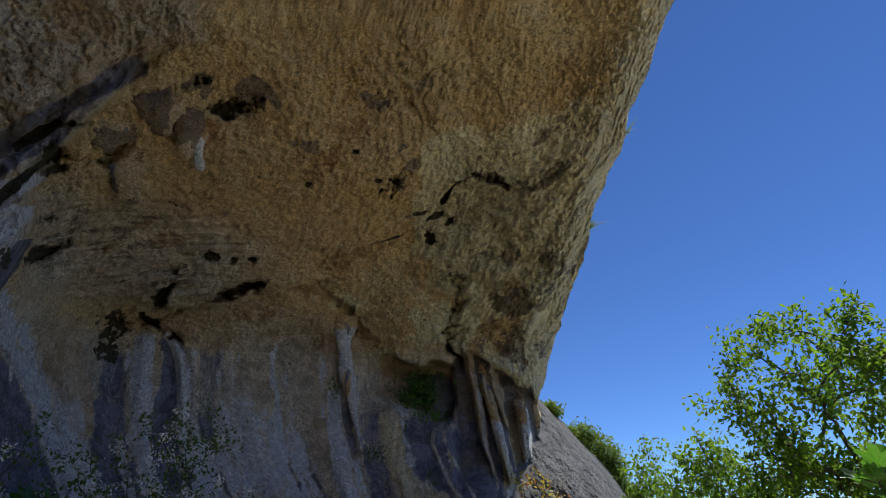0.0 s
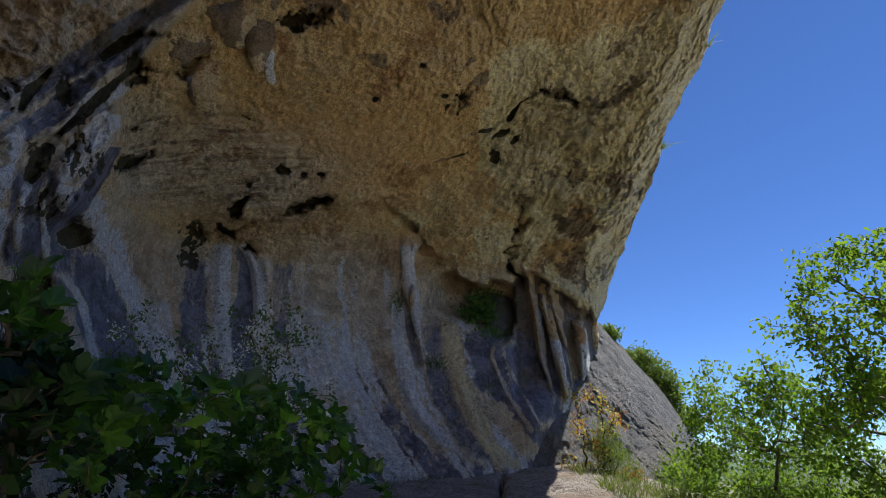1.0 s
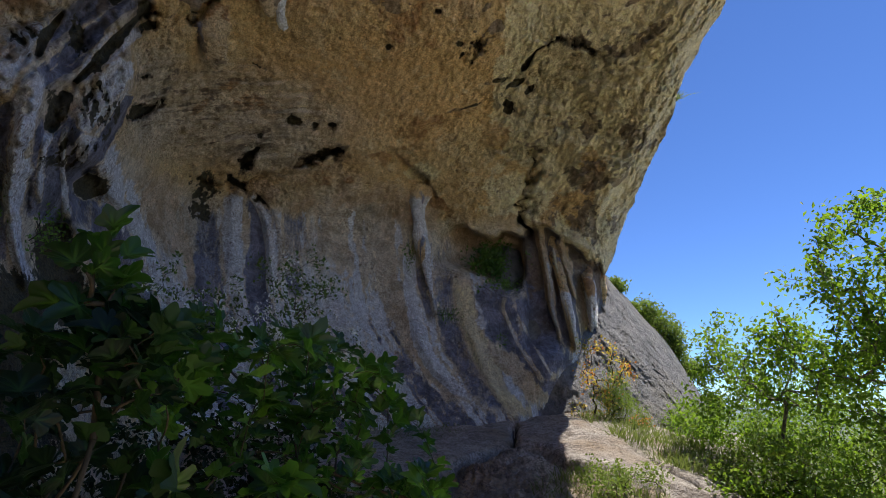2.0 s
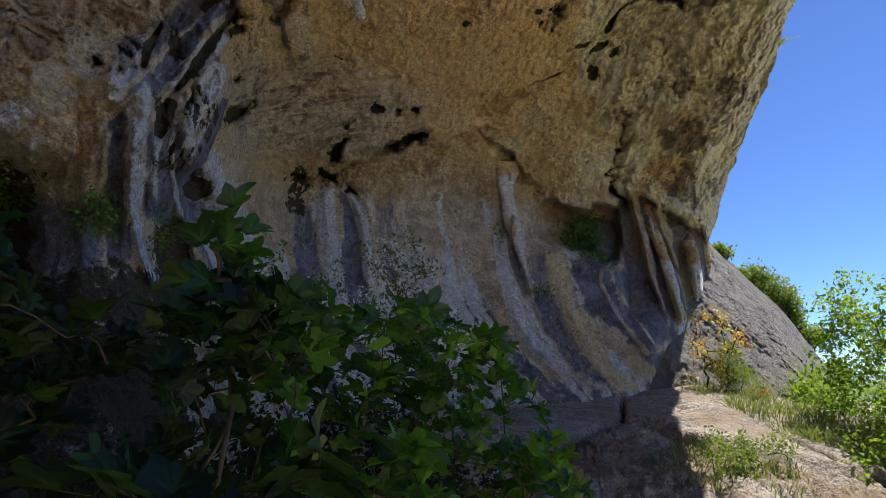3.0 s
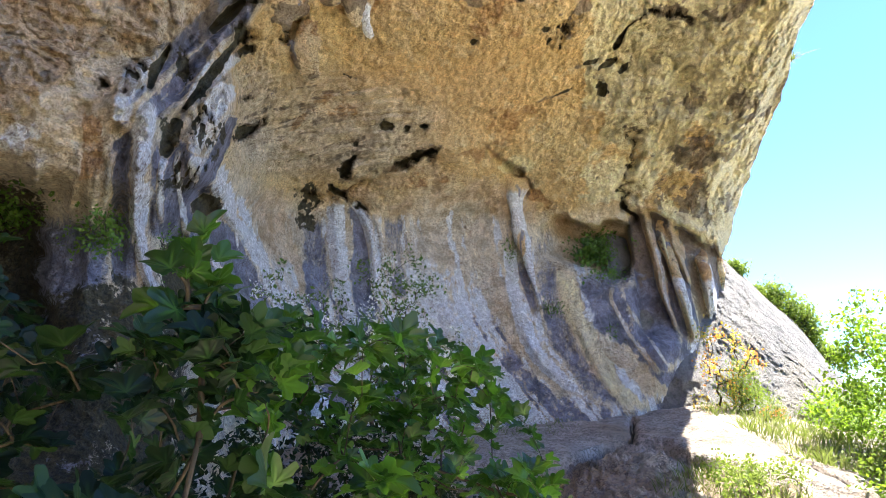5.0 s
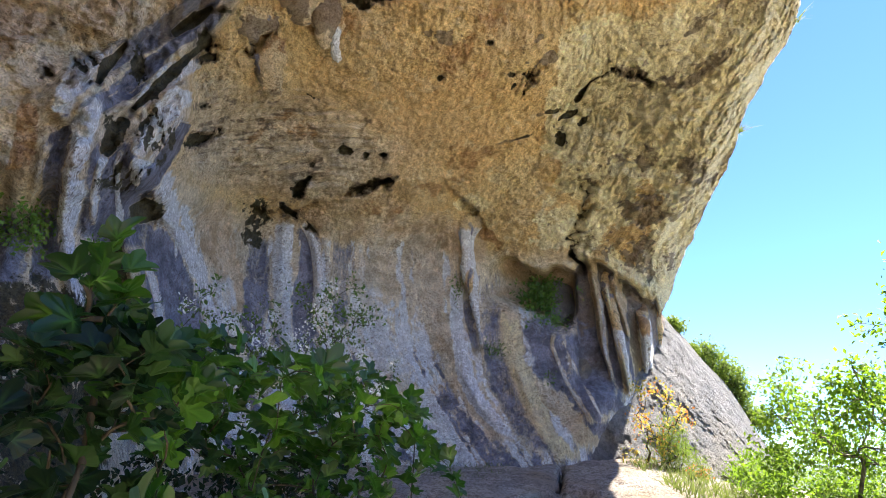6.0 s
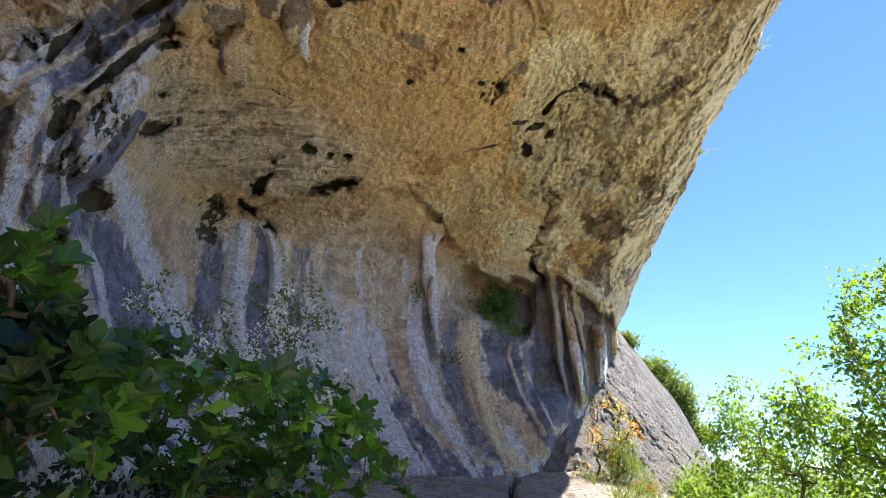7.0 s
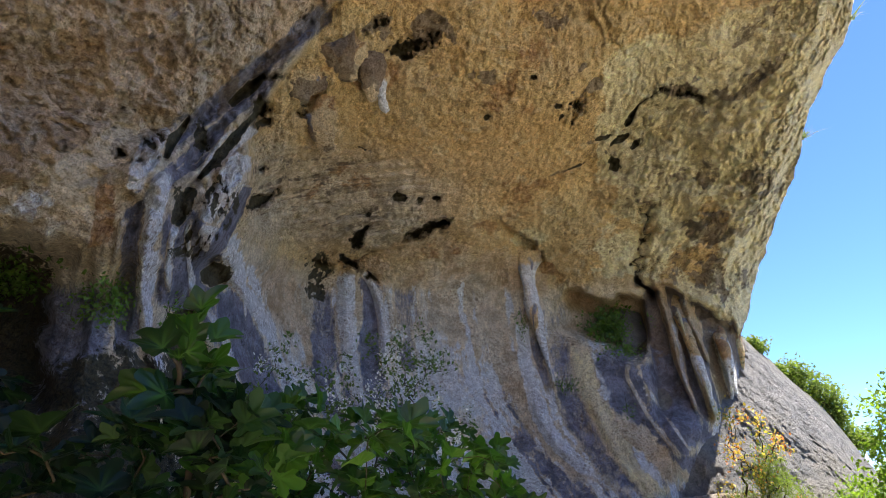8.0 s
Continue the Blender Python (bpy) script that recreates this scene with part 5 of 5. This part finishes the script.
def build_cliff_plants():
    def clump(label, seed, az, el, w, h, n, leaf, mat, out=.12, name="ivy"):
        rng = np.random.default_rng(seed)
        roots = np.array([on_cliff(az + rng.normal(0, w * .5), el + rng.normal(0, h * .5), out * rng.random()) for _ in range(n)])
        base = roots.mean(0)
        ob = thing(name, label, "plant", "plants on the rock face")
        ob.location = base
        V, F = leaves(rng, roots - base, leaf, .07, 7, .3)
        part("foliage", mesh_from("foliage", V, F, mat, False), ob, kind="stuff")
        stems = [((np.array([r0 - base, r0 - base + rng.normal(0, .08, 3) + np.array([0, -.05, .06])])), (.006, .003)) for r0 in roots[::3]]
        part("stemwork", mesh_from("stemwork", *tubes(stems, 4), TWIG), ob, kind="stuff")
    clump("dark green ivy filling the hollow in the wall", 111, 20.2, 13.0, 1.8, 1.6, 280, .085, IVY, .75)
    clump("ivy trailing along the hollow's lower lip", 112, 21.3, 11.0, 1.1, .8, 60, .06, IVY, .25)
    clump("moss and small ferns beside the stone pillar", 113, 12.0, 13.6, .5, .9, 22, .05, IVY, .1, "fern")
    clump("low green tuft on a ledge of the wall", 114, 15.6, 8.0, .8, .22, 26, .045, IVY, .12, "fern")
    clump("small green tuft on the streaked wall", 115, 21.0, 5.6, .4, .5, 14, .045, IVY, .1, "fern")
    clump("leafy green plant hanging on the near buttress", 116, -24.6, 14.4, 1.7, 1.6, 90, .05, IVY, .2, "fern")
    clump("dark ivy in the hollow of the near buttress", 117, -31.5, 15.0, 2.3, 1.6, 90, .06, IVY, .4)
    clump("dark mossy growth below the leaning rock curtain", 118, -19.5, 13.0, 1.0, 1.6, 50, .045, IVY, .1, "shade_moss")
    for i, (az, el, n) in enumerate(((38.6, 26.4, 60), (43.4, 34.0, 25))):
        p = on_cliff(az + 2, el, 0.0)
        tuft("dry_tuft", "dry grass tuft sprouting from the edge of the overhang", "grass", 120 + i, tuple(p), .06, n, .3, GRASS, .9, "tufts on the rim")


# ---------- hanging stone ----------
def drip(name, label, seed, path, radii, bulge=0.35, pale=0.5, from_top=.35):
    """A lumpy hanging column of flowstone along a few points."""
    path, radii = np.array(path), np.array(radii)
    n, m = 60, 26
    k = np.linspace(0, 1, n)
    s = np.linspace(0, 1, len(path))
    c = np.stack([spline(k, s, path[:, i]) for i in range(3)], -1)
    r = np.maximum(spline(k, s, radii), 0.012)[:, None] * (1 - 0.8 * smooth(0.93, 1.0, k))[:, None]
    a = np.linspace(0, 2 * math.pi, m, endpoint=False)[None, :]
    r = r * (1 + 0.35 * np.sin(np.linspace(0, 1, n) * 9 + seed)[:, None] * 0.35)
    V = np.stack([c[:, 0:1] + r * np.cos(a), c[:, 1:2] + r * np.sin(a), c[:, 2:3] + 0 * a], -1)
    p = V.reshape(-1, 3)
    groove = ridged(p * np.array([1, 1, .18]), 6, 2, seed + 5)
    nn = (fbm(p, 3.5, 4, seed, .6) * bulge * 1.6 + groove * bulge * .5).reshape(n, m)
    V = np.stack([c[:, 0:1] + r * (1 + nn) * np.cos(a), c[:, 1:2] + r * (1 + nn) * np.sin(a), c[:, 2:3] + 0.5 * r * nn], -1).reshape(-1, 3)
    F = [(i * m + j, i * m + (j + 1) % m, (i + 1) * m + (j + 1) % m, (i + 1) * m + j) for i in range(n - 1) for j in range(m)]
    F.append(tuple((n - 1) * m + j for j in range(m)))
    kk = np.repeat(k, m)
    spread = fbm(p, 2.0, 3, seed + 9)
    # blue in the grooves puts the gaps' shade into the stone's colour
    tones = {"grey": np.clip(.2 + spread * .6 + .5 * kk, 0, 1), "white": smooth(-.45, .1, groove + spread) * smooth(from_top, from_top + .25, kk) * pale,
             "blue": smooth(0.1, -.5, groove) * .7, "rust": smooth(-.2, .2, spread) * np.clip(1.2 - 1.3 * kk, 0, .8) * min(1, from_top * 3), "shade_moss": smooth(.3, .6, -spread) * .35, "stain_shade": smooth(.3, .5, spread) * .4 if pale > .5 else smooth(-.15, .25, spread) * .75, "pale": 0 * kk, "brown": 0 * kk, "warm": 0 * kk + .5, "coarse": 0 * kk + 1}
    return part(name, mesh_from(name, V, F, CLIFF, True, tones), CLIFF_OB, label)


def build_drips():
    drip("stalactite", "pale hanging stalactite stub", 401, [on_cliff(-2.9, 37.0, -.1), on_cliff(-2.4, 35.5, .15), on_cliff(-1.6, 33.2, .3)], (.20, .11, .05), .5, .9)
    drip("stalactite", "dark brown hanging rock lump", 402, [on_cliff(-3.9, 37.2, -.15), on_cliff(-3.6, 36, .2), on_cliff(-3.2, 34.1, .3)], (.26, .17, .06), .6, .1)
    drip("stalactite", "hooked hanging rock curtain", 403, [on_cliff(-8.6, 33.4, -.2), on_cliff(-8.4, 31.2, .25), on_cliff(-7.5, 28.9, .4)], (.34, .17, .07), .6, .2)
    drip("stalactite", "stained rock boss on the roof", 406, [on_cliff(-11.4, 35.6, -.15), on_cliff(-11.0, 34.6, .2), on_cliff(-10.6, 33.4, .25)], (.34, .26, .1), .6, .1)
    drip("stalactite", "rusty knob of rock beside the stalactite", 407, [on_cliff(-6.6, 38.0, -.15), on_cliff(-6.3, 37.0, .1), on_cliff(-5.8, 36.0, .15)], (.34, .22, .1), .6, .2)
    drip("pillar", "slender whitish flowstone pillar", 404, [on_cliff(12.6, 19.8, -.1), on_cliff(12.9, 17.5, .12), on_cliff(13.2, 14.8, .16), on_cliff(14.3, 9.5, .02)], (.24, .13, .12, .03), .35, .9, .02)

    def rib(seed, w, pale, *way):
        outs = (-.2, -.02, -.03, -.08)
        drip("stalactite", "hanging rib of stained flowstone", seed, [on_cliff(a, e, o) for (a, e), o in zip(way, outs)], (w * .9, w * .62, w * .5, w * .18), .35, pale)
    rib(411, .15, .9, (25.8, 15.0), (26.7, 11.4), (27.3, 8.4), (27.9, 5.2))
    rib(413, .14, .95, (29.0, 12.4), (29.3, 10.4), (29.5, 8.2), (29.8, 5.2))
    rib(414, .09, .6, (30.4, 12.0), (30.5, 10.0), (30.6, 8.2), (30.7, 6.0))


build_figs()
build_undergrowth()
build_hawthorn()
build_trees()
build_sunny_corner()
build_tufts()
build_cliff_plants()
build_drips()
